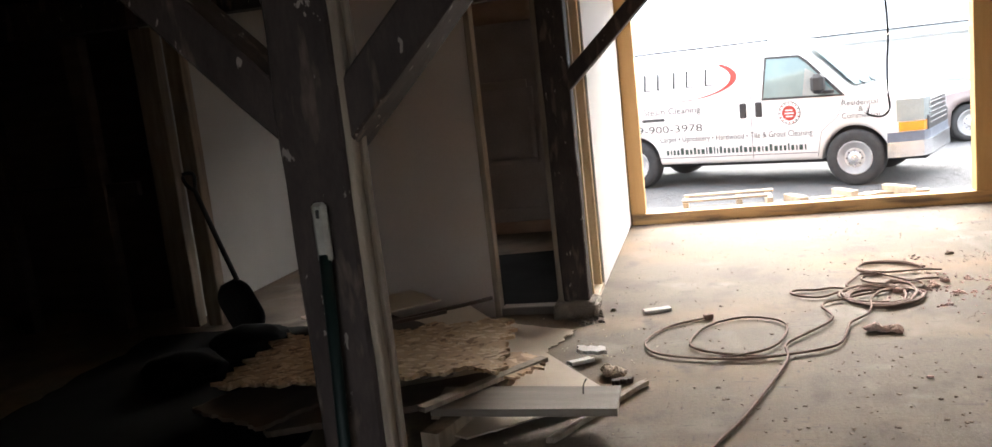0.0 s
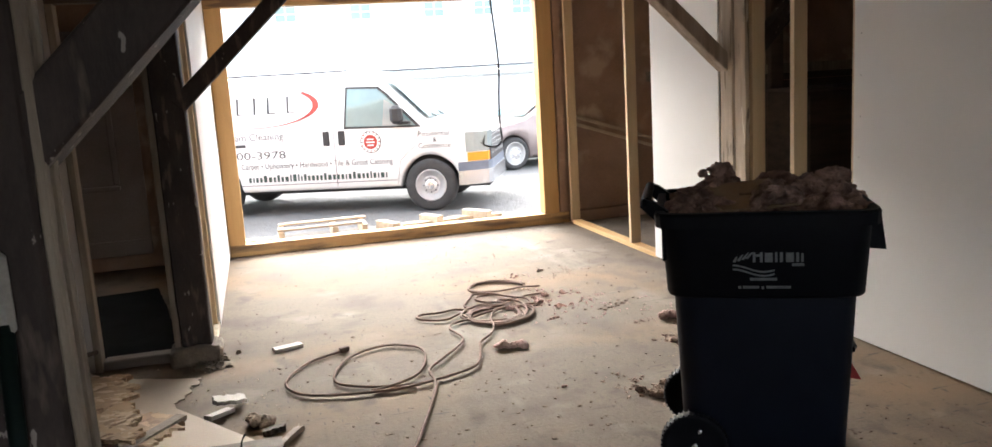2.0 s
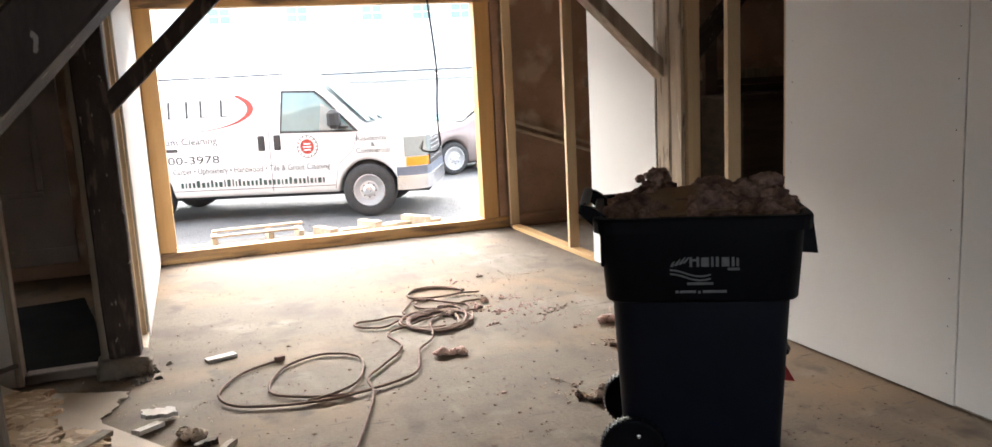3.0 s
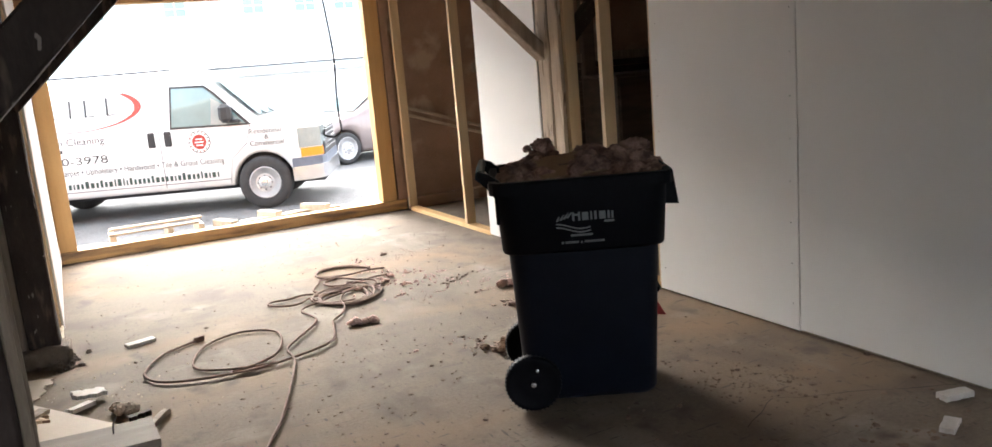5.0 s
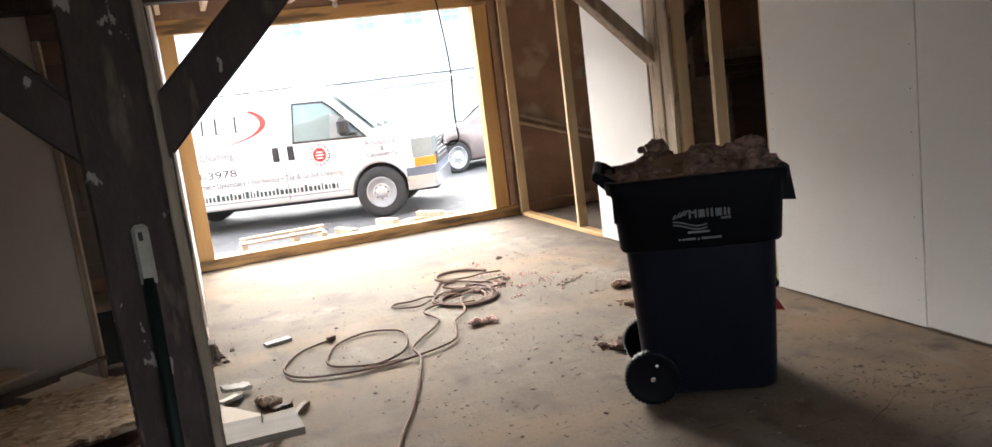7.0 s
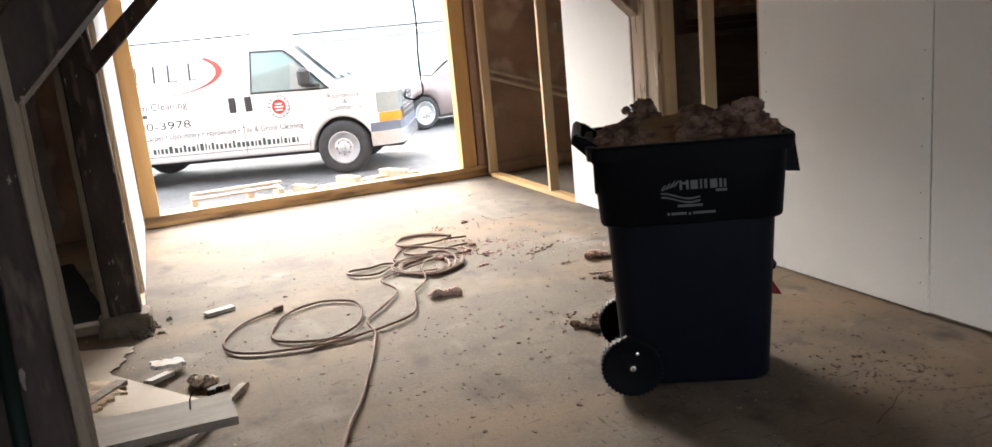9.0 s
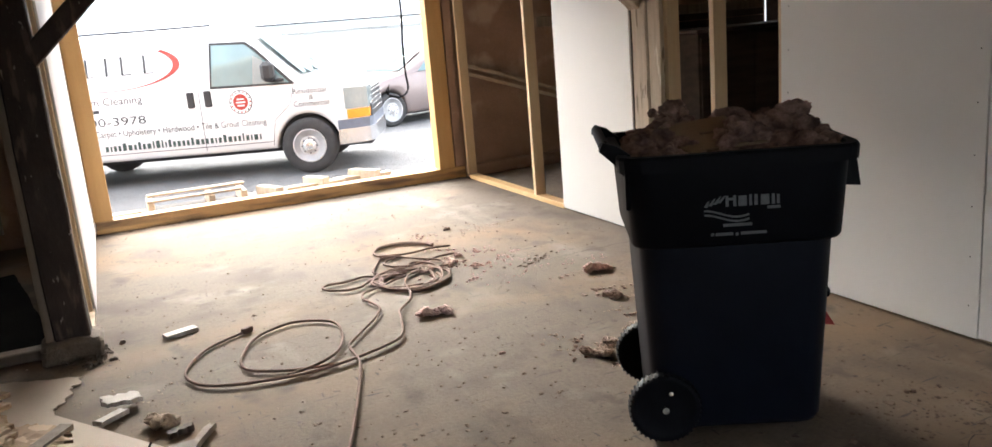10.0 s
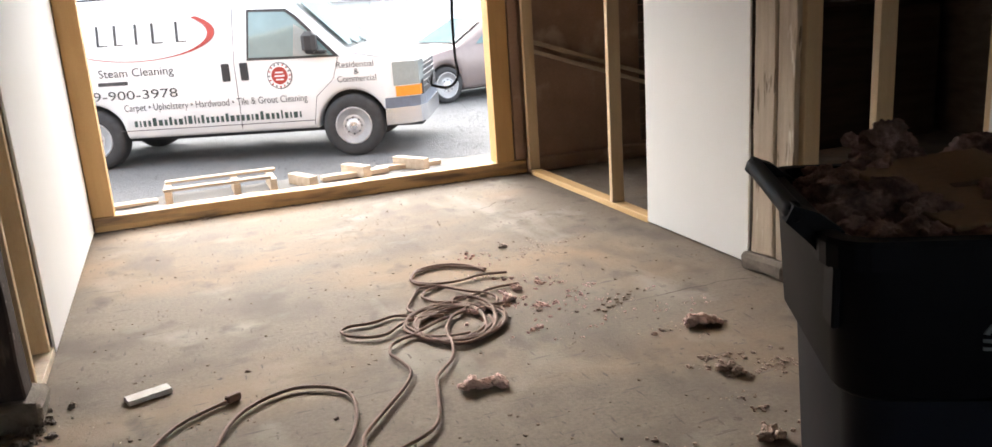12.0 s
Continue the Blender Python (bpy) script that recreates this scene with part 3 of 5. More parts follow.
corner_lens(0.58, 0.87, 0.69, 0.81, AMBER, "indicator", "amber indicator lens")

# lettering on the side
S_ = -0.008
lettering("Residential", 0.47, 0.075, INK, van, Matrix.Translation((-0.14, S_, 1.075)))
lettering("&", 0.07, 0.07, INK, van, Matrix.Translation((0.07, S_, 0.99)))
lettering("Commercial", 0.5, 0.075, INK, van, Matrix.Translation((-0.15, S_, 0.905)))
lettering("Carpet \u2022 Upholstery \u2022 Hardwood \u2022 Tile & Grout Cleaning", 2.4, 0.085, INK, van, Matrix.Translation((-2.96, S_, 0.71)))
lettering("Steam Cleaning", 0.98, 0.1, INK_GREY, van, Matrix.Translation((-3.22, S_, 1.13)))
lettering("519-900-3978", 1.35, 0.11, INK, van, Matrix.Translation((-3.58, S_, 0.855)))
side_panel([(-3.25, 1.03), (-2.86, 1.03), (-2.86, 1.075), (-3.25, 1.075)], 0.006, INK_GREY, "print_bar", van)
# the web address, as plain bars with the rhythm of letters
x = -2.86
rng = random.Random(5)
while x < -0.64:
    tall = rng.random() < 0.25
    w = rng.choice((0.02, 0.035, 0.04, 0.05))
    side_panel([(x, 0.515), (x + w, 0.515), (x + w, 0.515 + (0.1 if tall else 0.072)), (x, 0.515 + (0.1 if tall else 0.072))], 0.006, INK_GREEN, "print_bar", van)
    x += w + 0.028
# the emblem: grey stems inside a red ring that thickens towards the front
for c, w in ((-3.15, 0.16), (-2.93, 0.13), (-2.68, 0.05), (-2.43, 0.16), (-2.12, 0.15)):
    stem = [(c - w * 0.3, 1.5), (c - w * 0.3 + 0.03, 1.5), (c - w * 0.3 + 0.03, 1.74), (c - w * 0.3, 1.74)]
    side_panel(stem, 0.01, INK_GREY, "emblem_stem", van)
    if w > 0.06:
        side_panel([(c - w * 0.3, 1.5), (c + w * 0.6, 1.5), (c + w * 0.6, 1.512), (c - w * 0.3, 1.512)], 0.01, INK_GREY, "emblem_foot", van)
ring_c, ring_a, ring_b = (-2.68, 1.6), 1.02, 0.3
prev = None
for k in range(29):
    a = radians(-150 + 190 * k / 28)
    thick = 0.012 + 0.06 * max(0, math.cos(a - radians(5))) ** 2
    o = (ring_c[0] + ring_a * math.cos(a), ring_c[1] + ring_b * math.sin(a))
    i_ = (ring_c[0] + (ring_a - thick * 1.3) * math.cos(a), ring_c[1] + (ring_b - thick * 0.55) * math.sin(a))
    if prev:
        side_panel([prev[0], o, i_, prev[1]], 0.01, INK_RED, "emblem_ring", van)
    prev = (o, i_)
seal = part("seal", moved(lathe([(0.0, -0.01), (0.16, -0.01), (0.16, 0.0), (0.0, 0.0)], 28), Matrix.Translation((-0.88, 0, 1.03))), INK, van, "round dark and red emblem")
part("seal_ring", moved(lathe([(0.118, -0.013), (0.15, -0.013), (0.15, 0.0), (0.118, 0.0)], 28), Matrix.Translation((-0.88, 0, 1.03))), VAN_WHITE, seal)
part("seal_disc", moved(lathe([(0.0, -0.014), (0.105, -0.014), (0.105, 0.0), (0.0, 0.0)], 28), Matrix.Translation((-0.88, 0, 1.03))), INK_RED, seal)
for k in range(16):
    a = 2 * math.pi * k / 16
    part("seal_mark", moved(block(-0.009, 0.009, -0.015, 0, 0.122, 0.146, 0), Matrix.Translation((-0.88, 0, 1.03)) @ Matrix.Rotation(a, 4, "Y")), INK_RED if k % 3 else INK, seal)
for k, w in enumerate((0.1, 0.13, 0.1)):
    part("seal_bar", block(-0.88 - w / 2, -0.88 + w / 2, -0.017, 0, 0.975 + k * 0.042, 0.993 + k * 0.042, 0), VAN_WHITE, seal)

# ---- the parked car beyond ----
def car_top(x):
    for a, b, ha, hb in ((0, 0.12, 0.62, 0.8), (0.12, 1.25, 0.8, 1.0), (1.25, 2.05, 1.0, 1.43), (2.05, 3.1, 1.43, 1.4), (3.1, 4.0, 1.4, 1.02), (4.0, 4.6, 1.02, 0.95)):
        if x <= b:
            return ha + (hb - ha) * (x - a) / (b - a)
    return 0.95


def car_ring(x):
    t = car_top(x)
    d0, d1 = abs(x - 0.92), abs(x - 3.65)
    b = max(0.22, *(0.33 + math.sqrt(max(0.36 ** 2 - d * d, 0)) if d < 0.36 else 0.22 for d in (d0, d1)))
    n = 0.3 * max(0, (0.6 - x) / 0.6) ** 2 + 0.2 * max(0, (x - 4.1) / 0.5) ** 2
    sh = min(0.95, t - 0.06)
    q = t - sh
    k = min(1, q / 0.48)
    half = [(n + 0.05, b), (n, b + 0.05), (n - 0.01, b + (sh - b) * 0.55), (n + 0.02, sh), (n + 0.1 * k + 0.03, sh + q * 0.5), (n + 0.2 * k + 0.06, sh + q * 0.9), (n + 0.35 * k + 0.2, t), (0.9, t + 0.02)]
    return [(x, y, z) for y, z in half] + [(x, 1.8 - y, z) for y, z in half[-2::-1]]


car = empty("sedan_car", "bronze sedan with silver wheels parked on gravel beyond the van", "car", m=pose(3.73, 16.5, GROUND_Z, 0, 0, 14))
xs = sorted({round(0.15 * k, 3) for k in range(31)} | {round(0.56 + 0.04 * k, 3) for k in range(19)} | {round(3.29 + 0.04 * k, 3) for k in range(19)} | {0.05, 4.6})
part("body", loft([car_ring(x) for x in xs]), CAR_BRONZE, car, "", True)
part("underbody", block(0.4, 4.3, 0.2, 1.6, 0.18, 0.6, 0.04), BLACK_PLASTIC, car)
for x in (0.92, 3.65):
    add_wheel(car, (x, 0.0, 0.325), 0.325, 0.2, 1, 0.23)
    add_wheel(car, (x, 1.8, 0.325), 0.325, 0.2, -1, 0.23)
bm = bmesh.new()
bm.faces.new([bm.verts.new(p) for p in ((1.28, 0.22, 1.045), (1.28, 1.58, 1.045), (2.0, 1.4, 1.445), (2.0, 0.4, 1.445))])
part("windscreen", bm, GLASS_DARK, car)
bm = bmesh.new()
bm.faces.new([bm.verts.new(p) for p in ((1.6, 0.02, 1.0), (2.9, 0.0, 1.0), (2.9, 0.2, 1.36), (2.12, 0.2, 1.38))])
part("side_window", bm, GLASS_DARK, car)
part("headlamp", moved(block(0.1, 0.42, 0.06, 0.3, 0.64, 0.76, 0.03), pose(0, 0, 0)), LAMP_GLASS, car)

# ---- the white building across the yard ----
far = tagged(empty("white_building", "long white building with a low metal-sided wing and small windows", "building"), kind="")
part("wing_wall", block(-25, 45, 24.0, 24.2, GROUND_Z, 1.6, 0), SIDING, far)
for k in range(120):
    if k % 2 == 0:
        part("siding_rib", block(-6 + k * 0.25, -5.94 + k * 0.25, 23.97, 24.0, GROUND_Z, 1.6, 0), SIDING, far)
part("gutter", block(-25, 45, 23.8, 24.0, 1.6, 1.72, 0.02), ROOF_METAL, far)
# thin dark strip painted as the shadow line at the eave
part("eave_shadow_line", block(-25, 45, 23.78, 23.8, 1.83, 1.865, 0), STEEL_DARK, far)
part("wing_roof", beam((10, 23.8, 1.8), (10, 28.1, 2.6), 70, 0.12), ROOF_METAL, far)
part("upper_wall", block(-25, 45, 28.0, 28.3, 2.3, 6.5, 0), SIDING, far)
part("upper_roof", beam((10, 27.6, 6.5), (10, 33, 8.6), 70, 0.15), ROOF_METAL, far)
for x in (0.9, 3.2, 5.55, 7.2, 8.5, 10.6):
    w = part("window", block(x - 0.3, x + 0.3, 27.97, 28.05, 3.55, 3.98, 0), GLASS_DARK, far)
    part("window_bar", block(x - 0.02, x + 0.02, 27.955, 27.97, 3.55, 3.98, 0), SIDING, w)
    part("window_bar", block(x - 0.3, x + 0.3, 27.955, 27.97, 3.75, 3.78, 0), SIDING, w)
part("vent_pipe", lathe([(0.04, 2.3), (0.04, 3.4), (0.0, 3.4)], 10, "z"), ROOF_METAL, far).location = (6.4, 27.3, 0)

# ---- the wheeled bin ----
def rounded(w, d, r, z, n=5):
    pts = []
    for cx, cy, a0 in ((w / 2 - r, d / 2 - r, 0), (-w / 2 + r, d / 2 - r, 90), (-w / 2 + r, -d / 2 + r, 180), (w / 2 - r, -d / 2 + r, 270)):
        for k in range(n):
            a = radians(a0 + 90 * k / (n - 1))
            pts.append((cx + r * math.cos(a), cy + r * math.sin(a), z))
    return pts


BIN = pose(1.5, 3.194, 0, 0, 0, -28)
bin_ = empty("wheeled_bin", "dark navy plastic wheeled bin without lid, heaped with insulation scraps", "bin", m=BIN)
part("body", loft([rounded(0.55, 0.47, 0.07, 0.03), rounded(0.57, 0.49, 0.07, 0.05), rounded(0.635, 0.55, 0.08, 0.72)], cap=(True, False)), BIN_BLUE, bin_, "", True)
part("collar", loft([rounded(0.625, 0.54, 0.08, 0.7), rounded(0.67, 0.585, 0.08, 0.69), rounded(0.68, 0.595, 0.08, 0.7), rounded(0.715, 0.62, 0.08, 0.96)], cap=(False, False)), BIN_LID, bin_, "", True)
part("rim", loft([rounded(0.71, 0.615, 0.07, 0.95), rounded(0.755, 0.66, 0.07, 0.948), rounded(0.76, 0.665, 0.07, 0.99), rounded(0.75, 0.655, 0.07, 1.0), rounded(0.695, 0.6, 0.06, 1.0), rounded(0.685, 0.59, 0.06, 0.9)], cap=(False, True)), BIN_LID, bin_)
handle = part("handle", tube([(-0.33, -0.22, 0.96), (-0.405, -0.22, 1.02), (-0.412, -0.19, 1.025), (-0.412, 0.19, 1.025), (-0.405, 0.22, 1.02), (-0.33, 0.22, 0.96)], 0.019, 10, 4), BIN_LID, bin_, "", True)
for y in (-0.24, 0.2):
    bm = loft([[(-0.335, yy, 0.9), (-0.385, yy, 0.97), (-0.432, yy, 1.015), (-0.418, yy, 1.045), (-0.375, yy, 1.03), (-0.33, yy, 0.995)] for yy in (y, y + 0.035)])
    part("handle_bracket", bm, BIN_LID, handle)
part("hinge_strap", block(-0.355, -0.34, -0.27, -0.2, 0.82, 0.96, 0.004), BIN_LID, bin_)
bm = loft([[(0.35, yy, 0.985), (0.39, yy, 0.98), (0.41, yy, 0.84), (0.35, yy, 0.845)] for yy in (-0.2, 0.2)])
part("lift_lip", bm, BIN_LID, bin_)
part("lift_bar", tube([(0.29, -0.2, 0.48), (0.31, -0.18, 0.48), (0.31, 0.18, 0.48), (0.29, 0.2, 0.48)], 0.012, 8, 2), BIN_LID, bin_)
bm = loft([[(0.28, -0.16, 0.355), (0.338, -0.18, 0.355), (0.3, -0.16, 0.425)], [(0.28, -0.12, 0.355), (0.338, -0.13, 0.355), (0.3, -0.12, 0.425)]])
part("tag", bm, RED_TAG, bin_, "small red tag")
for y in (-0.285, 0.225):
    w = part("wheel", lathe([(0.0, 0.01), (0.05, 0.0), (0.1, 0.012), (0.115, 0.0), (0.12, 0.012), (0.12, 0.05), (0.112, 0.06), (0.0, 0.06)], 32), BIN_LID, bin_, "", True)
    w.location = (-0.255, y, 0.12)
    for k in range(40):
        a = 2 * math.pi * k / 40
        part("tread", moved(block(-0.003, 0.003, 0.008, 0.055, 0.117, 0.124, 0), Matrix.Rotation(a, 4, "Y")), BIN_LID, w)
    part("hub_bolt", moved(lathe([(0.0, -0.008), (0.012, -0.006), (0.014, 0.004), (0.0, 0.004)], 12), Matrix.Translation((0.0, 0, 0.0))), CHROME, w, "shiny axle end")
    part("hub_bolt", moved(lathe([(0.0, -0.006), (0.008, -0.004), (0.009, 0.006), (0.0, 0.006)], 10), Matrix.Translation((0.02, 0.002, 0.06))), CHROME, w, "shiny rivet")
part("axle", tube([(-0.255, -0.25, 0.12), (-0.255, 0.25, 0.12)], 0.012, 8, 2), STEEL_DARK, bin_)
# printed emblem: striped wedge, name as bars, two waves, small lines
FACE = pose(-0.005, -0.3105, 0.8, -5.5, 0, 0)


def print_mark(outline, name="print"):
    bm = bmesh.new()
    f = bm.faces.new([bm.verts.new((x, 0, z)) for x, z in outline])
    ext = bmesh.ops.extrude_face_region(bm, geom=[f])
    bmesh.ops.translate(bm, verts=[g for g in ext["geom"] if isinstance(g, bmesh.types.BMVert)], vec=(0, 0.004, 0))
    o = part(name, bm, BIN_INK, bin_)
    o.matrix_basis = FACE


for k in range(4):
    x0 = -0.108 + k * 0.014
    print_mark([(x0, 0.024 + 0.004 * k), (x0 + 0.01, 0.022 + 0.004 * k), (x0 + 0.018 + 0.006 * k, 0.045 + 0.008 * k), (x0 + 0.01 + 0.006 * k, 0.04 + 0.008 * k)])
for x0, w, h in ((-0.04, 0.009, 0.048), (-0.016, 0.009, 0.048), (0.0, 0.026, 0.033), (0.034, 0.008, 0.05), (0.05, 0.01, 0.044), (0.07, 0.026, 0.033), (0.104, 0.009, 0.033), (0.12, 0.008, 0.03)):
    print_mark([(x0, 0.022), (x0 + w, 0.022), (x0 + w, 0.022 + h), (x0, 0.022 + h)])
print_mark([(-0.031, 0.042), (-0.014, 0.042), (-0.014, 0.05), (-0.031, 0.05)])
for dz in (0.0, -0.014):
    for k in range(8):
        xa, xb = -0.108 + k * 0.0175, -0.108 + (k + 1) * 0.0175
        za, zb = (0.012 * math.cos(k / 8 * 4.2) + dz for k in (k, k + 1))
        print_mark([(xa, za - 0.003), (xb, zb - 0.003), (xb, zb + 0.003), (xa, za + 0.003)])
for x0, x1, z in ((-0.05, 0.04, -0.042), (-0.09, -0.08, -0.07), (-0.075, -0.02, -0.07), (-0.012, -0.004, -0.072), (0.004, 0.085, -0.07), (0.09, 0.13, 0.008)):
    print_mark([(x0, z), (x1, z), (x1, z + 0.009), (x0, z + 0.009)])


# ---- insulation ----
def billows(at, r, h, seed, mat, label, curls=9):
    """A torn lump of mineral wool: overlapping curls with a rough, fibrous skin."""
    rng = random.Random(seed)
    bm = bmesh.new()
    for k in range(curls):
        a, q = rng.random() * 6.283, r * 0.72 * math.sqrt(rng.random())
        c = r * rng.uniform(0.22, 0.46)
        own = bmesh.new()
        bmesh.ops.create_icosphere(own, subdivisions=4 if c > 0.035 else 3, radius=1)
        off = Vector((seed * 7.3, k * 3.1, seed * 5.7))
        squash = Matrix.Rotation(rng.random() * 3, 3, "Z") @ Matrix.Rotation(rng.uniform(-0.9, 0.9), 3, "X") @ Matrix.Diagonal((1.5, 0.8, 0.75))
        mid = Vector((q * math.cos(a), q * math.sin(a), 0.5 * c + rng.random() * max(h - 1.1 * c, 0) * (1 - (q / r) ** 2)))
        for v in own.verts:
            d = v.co.normalized()
            k_ = 0.85 + 0.35 * noise.noise(d * 1.9 + off) + 0.3 * abs(noise.noise(d * 3.6 + off)) + 0.3 * abs(noise.noise(d * 7 + off)) + 0.24 * noise.noise(d * 14 + off)
            v.co = mid + squash @ (d * c * k_)
        add_mesh(bm, own)
    o = part("insulation_clump", bm, mat, None, "", True)
    fuse = o.modifiers.new("fuse", "REMESH")
    fuse.mode, fuse.voxel_size, fuse.use_smooth_shade = "VOXEL", max(r * 0.035, 0.0016), True
    bpy.context.view_layer.update()
    loose = o.data
    o.data = bpy.data.meshes.new_from_object(o.evaluated_get(bpy.context.evaluated_depsgraph_get()))
    o.modifiers.clear()
    bpy.data.meshes.remove(loose)
    o.location = at
    return tagged(o, label, "insulation", "insulation scraps")


rng = random.Random(11)
HEAP_LABEL = "clump of dirty pink-brown insulation heaped in the bin"
for k, (x, y, r, h) in enumerate(((-0.3, -0.2, 0.06, 0.055), (-0.23, -0.22, 0.07, 0.065), (-0.28, -0.08, 0.075, 0.085), (-0.21, -0.08, 0.08, 0.115), (-0.26, 0.08, 0.08, 0.1), (-0.2, 0.16, 0.06, 0.1),
                                  (-0.14, 0.24, 0.09, 0.22), (-0.14, -0.12, 0.06, 0.08), (-0.27, 0.22, 0.055, 0.07), (0.04, 0.26, 0.07, 0.12), (0.11, 0.24, 0.085, 0.13), (0.06, -0.13, 0.11, 0.14),
                                  (0.19, -0.17, 0.085, 0.1), (0.19, 0.17, 0.09, 0.13), (0.21, 0.0, 0.1, 0.13), (0.26, 0.13, 0.1, 0.17), (0.3, -0.04, 0.075, 0.11),
                                  (0.32, -0.15, 0.06, 0.08), (0.26, -0.22, 0.06, 0.07), (-0.11, -0.23, 0.06, 0.035), (-0.02, -0.23, 0.06, 0.04), (0.33, 0.06, 0.055, 0.1), (0.09, -0.23, 0.055, 0.05))):
    billows(BIN @ Vector((x, y, 0.955)), r, h, k + 1, WOOL, HEAP_LABEL, 14)
bm = bmesh.new()
bmesh.ops.create_grid(bm, x_segments=48, y_segments=40, size=0.5)
for v in bm.verts:
    x, y = v.co.x * 0.66, v.co.y * 0.56
    edge = max(abs(v.co.x), abs(v.co.y)) * 2
    v.co = Vector((x, y, 0.935 + 0.035 * (1 - edge ** 4) + 0.02 * noise.noise(Vector((x, y, 0)) * 14) + 0.012 * noise.noise(Vector((x, y, 3)) * 40)))
bed = part("insulation_bed", bm, WOOL, None, "", True)
bed.matrix_basis = BIN
tagged(bed, "layer of matted brown insulation filling the bin to its rim", "insulation", "insulation scraps")
slab = part("cardboard_piece", block(-0.15, 0.15, -0.19, 0.19, 0, 0.012, 0.003, None, 0.014, 12), TAN_CARD)
slab.matrix_basis = BIN @ pose(-0.04, 0.0, 1.005, 5, -2, 14)
tagged(slab, "torn tan board scrap lying on the heaped bin", "scrap")
tear = part("tear", block(-0.035, 0.03, -0.012, 0.01, 0.0125, 0.022, 0.002, None, 0.012, 5), CRUMB, slab, "dark torn flap in the board")
for k, (x, y, r, lab) in enumerate(((0.91, 4.85, 0.045, WOOL_PINK), (0.96, 4.84, 0.035, WOOL_PINK), (1.01, 4.84, 0.045, WOOL_PINK), (2.01, 4.98, 0.055, WOOL_PINK), (2.08, 4.95, 0.035, WOOL_PINK), (1.84, 4.5, 0.04, WOOL_DUST), (1.71, 6.56, 0.025, WOOL_DUST), (1.4, 3.86, 0.045, WOOL_DUST), (1.33, 3.93, 0.03, WOOL_DUST),
                                    (1.48, 3.97, 0.03, WOOL_DUST), (1.66, 4.04, 0.04, WOOL_DUST), (-0.41, 4.27, 0.055, WOOL_PALE), (1.4, 5.7, 0.035, WOOL_PINK), (1.5, 5.82, 0.03, WOOL_PINK), (1.2, 5.6, 0.035, WOOL_PINK), (1.02, 4.13, 0.015, WOOL_PINK))):
    tuft = billows((x, y, 0), r * 1.25, r * 0.9, 40 + k, lab, "small tuft of pink insulation on the concrete floor", 8)
    tuft.name, tuft["group"] = "insulation_tuft", "insulation tufts on the floor"

# ---- heap of torn boards ----
def board(name, L, W, T, m, mat, label, rag=(0, 0, 0, 0), seed=0, bend=0.0, nx=36, ny=28):
    """A sheet with straight or torn edges. rag: how ragged the ends (-x, +x, -y, +y) are, in metres."""
    bm = bmesh.new()
    off = Vector((seed * 9.1, seed * 4.7, 0))
    grid = []
    for top in (0, 1):
        rows = []
        for i in range(nx + 1):
            row = []
            for j in range(ny + 1):
                u, v = i / nx, j / ny
                yy, xx = (v - 0.5) * W, (u - 0.5) * L

                def tear(t):
                    q = Vector((t * 5, 0, 0)) + off
                    return abs(noise.noise(q)) + 0.5 * abs(noise.noise(q * 3.1)) + 0.35 * noise.noise(q * 9.0)
                x0, x1 = -L / 2 + rag[0] * tear(v + 1), L / 2 - rag[1] * tear(v + 5)
                y0, y1 = -W / 2 + rag[2] * tear(u + 9), W / 2 - rag[3] * tear(u + 13)
                x, y = x0 + (x1 - x0) * u, y0 + (y1 - y0) * v
                z = (T if top else 0) + bend * (xx * xx + yy * yy * 0.4) + 0.004 * noise.noise(Vector((x * 3, y * 3, 0)) + off)
                row.append(bm.verts.new((x, y, z)))
            rows.append(row)
        grid.append(rows)
    lo, hi = grid
    for i in range(nx):
        for j in range(ny):
            bm.faces.new((hi[i][j], hi[i + 1][j], hi[i + 1][j + 1], hi[i][j + 1]))
            bm.faces.new((lo[i][j], lo[i][j + 1], lo[i + 1][j + 1], lo[i + 1][j]))
    for i in range(nx):
        for j in (0, ny):
            bm.faces.new((lo[i][j], lo[i + 1][j], hi[i + 1][j], hi[i][j]))
    for j in range(ny):
        for i in (0, nx):
            bm.faces.new((lo[i][j], hi[i][j], hi[i][j + 1], lo[i][j + 1]))
    o = part(name, bm, mat)
    o.matrix_basis = m
    return tagged(o, label, "board", "heap of torn boards")


board("hardboard_sheet", 1.66, 0.85, 0.008, pose(-1.22, 4.29, 0.085, 0, 4.2, -51), BEIGE, "smooth beige hardboard sheet with a torn edge in the heap", (0, 0.02, 0.2, 0), 3)
board("strand_board", 1.42, 1.06, 0.018, pose(-1.6, 4.13, 0.2, -2, 1, 8), OSB, "torn strand board with ragged edges on the heap", (0.17, 0.13, 0.14, 0.2), 1, 0.012, 90, 70)
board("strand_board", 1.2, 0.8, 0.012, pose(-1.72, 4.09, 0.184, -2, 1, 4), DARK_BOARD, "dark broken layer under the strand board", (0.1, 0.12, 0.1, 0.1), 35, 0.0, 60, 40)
board("strand_board", 0.62, 0.36, 0.014, pose(-1.02, 4.1, 0.155, -3, 6, -20), OSB, "small torn piece of strand board on the heap", (0.1, 0.12, 0.1, 0.1), 4)
board("plywood_sheet", 0.62, 0.5, 0.006, pose(-1.05, 4.9, 0.012, 0, 1.5, -20), BEIGE, "thin beige plywood offcut on the floor", (0, 0.1, 0.02, 0.02), 6)
board("plywood_sheet", 0.8, 0.42, 0.01, pose(-2.0, 5.02, 0.2, 0, 0, 46), BEIGE, "beige plywood piece at the back of the heap", (0.03, 0.05, 0.02, 0.02), 7)
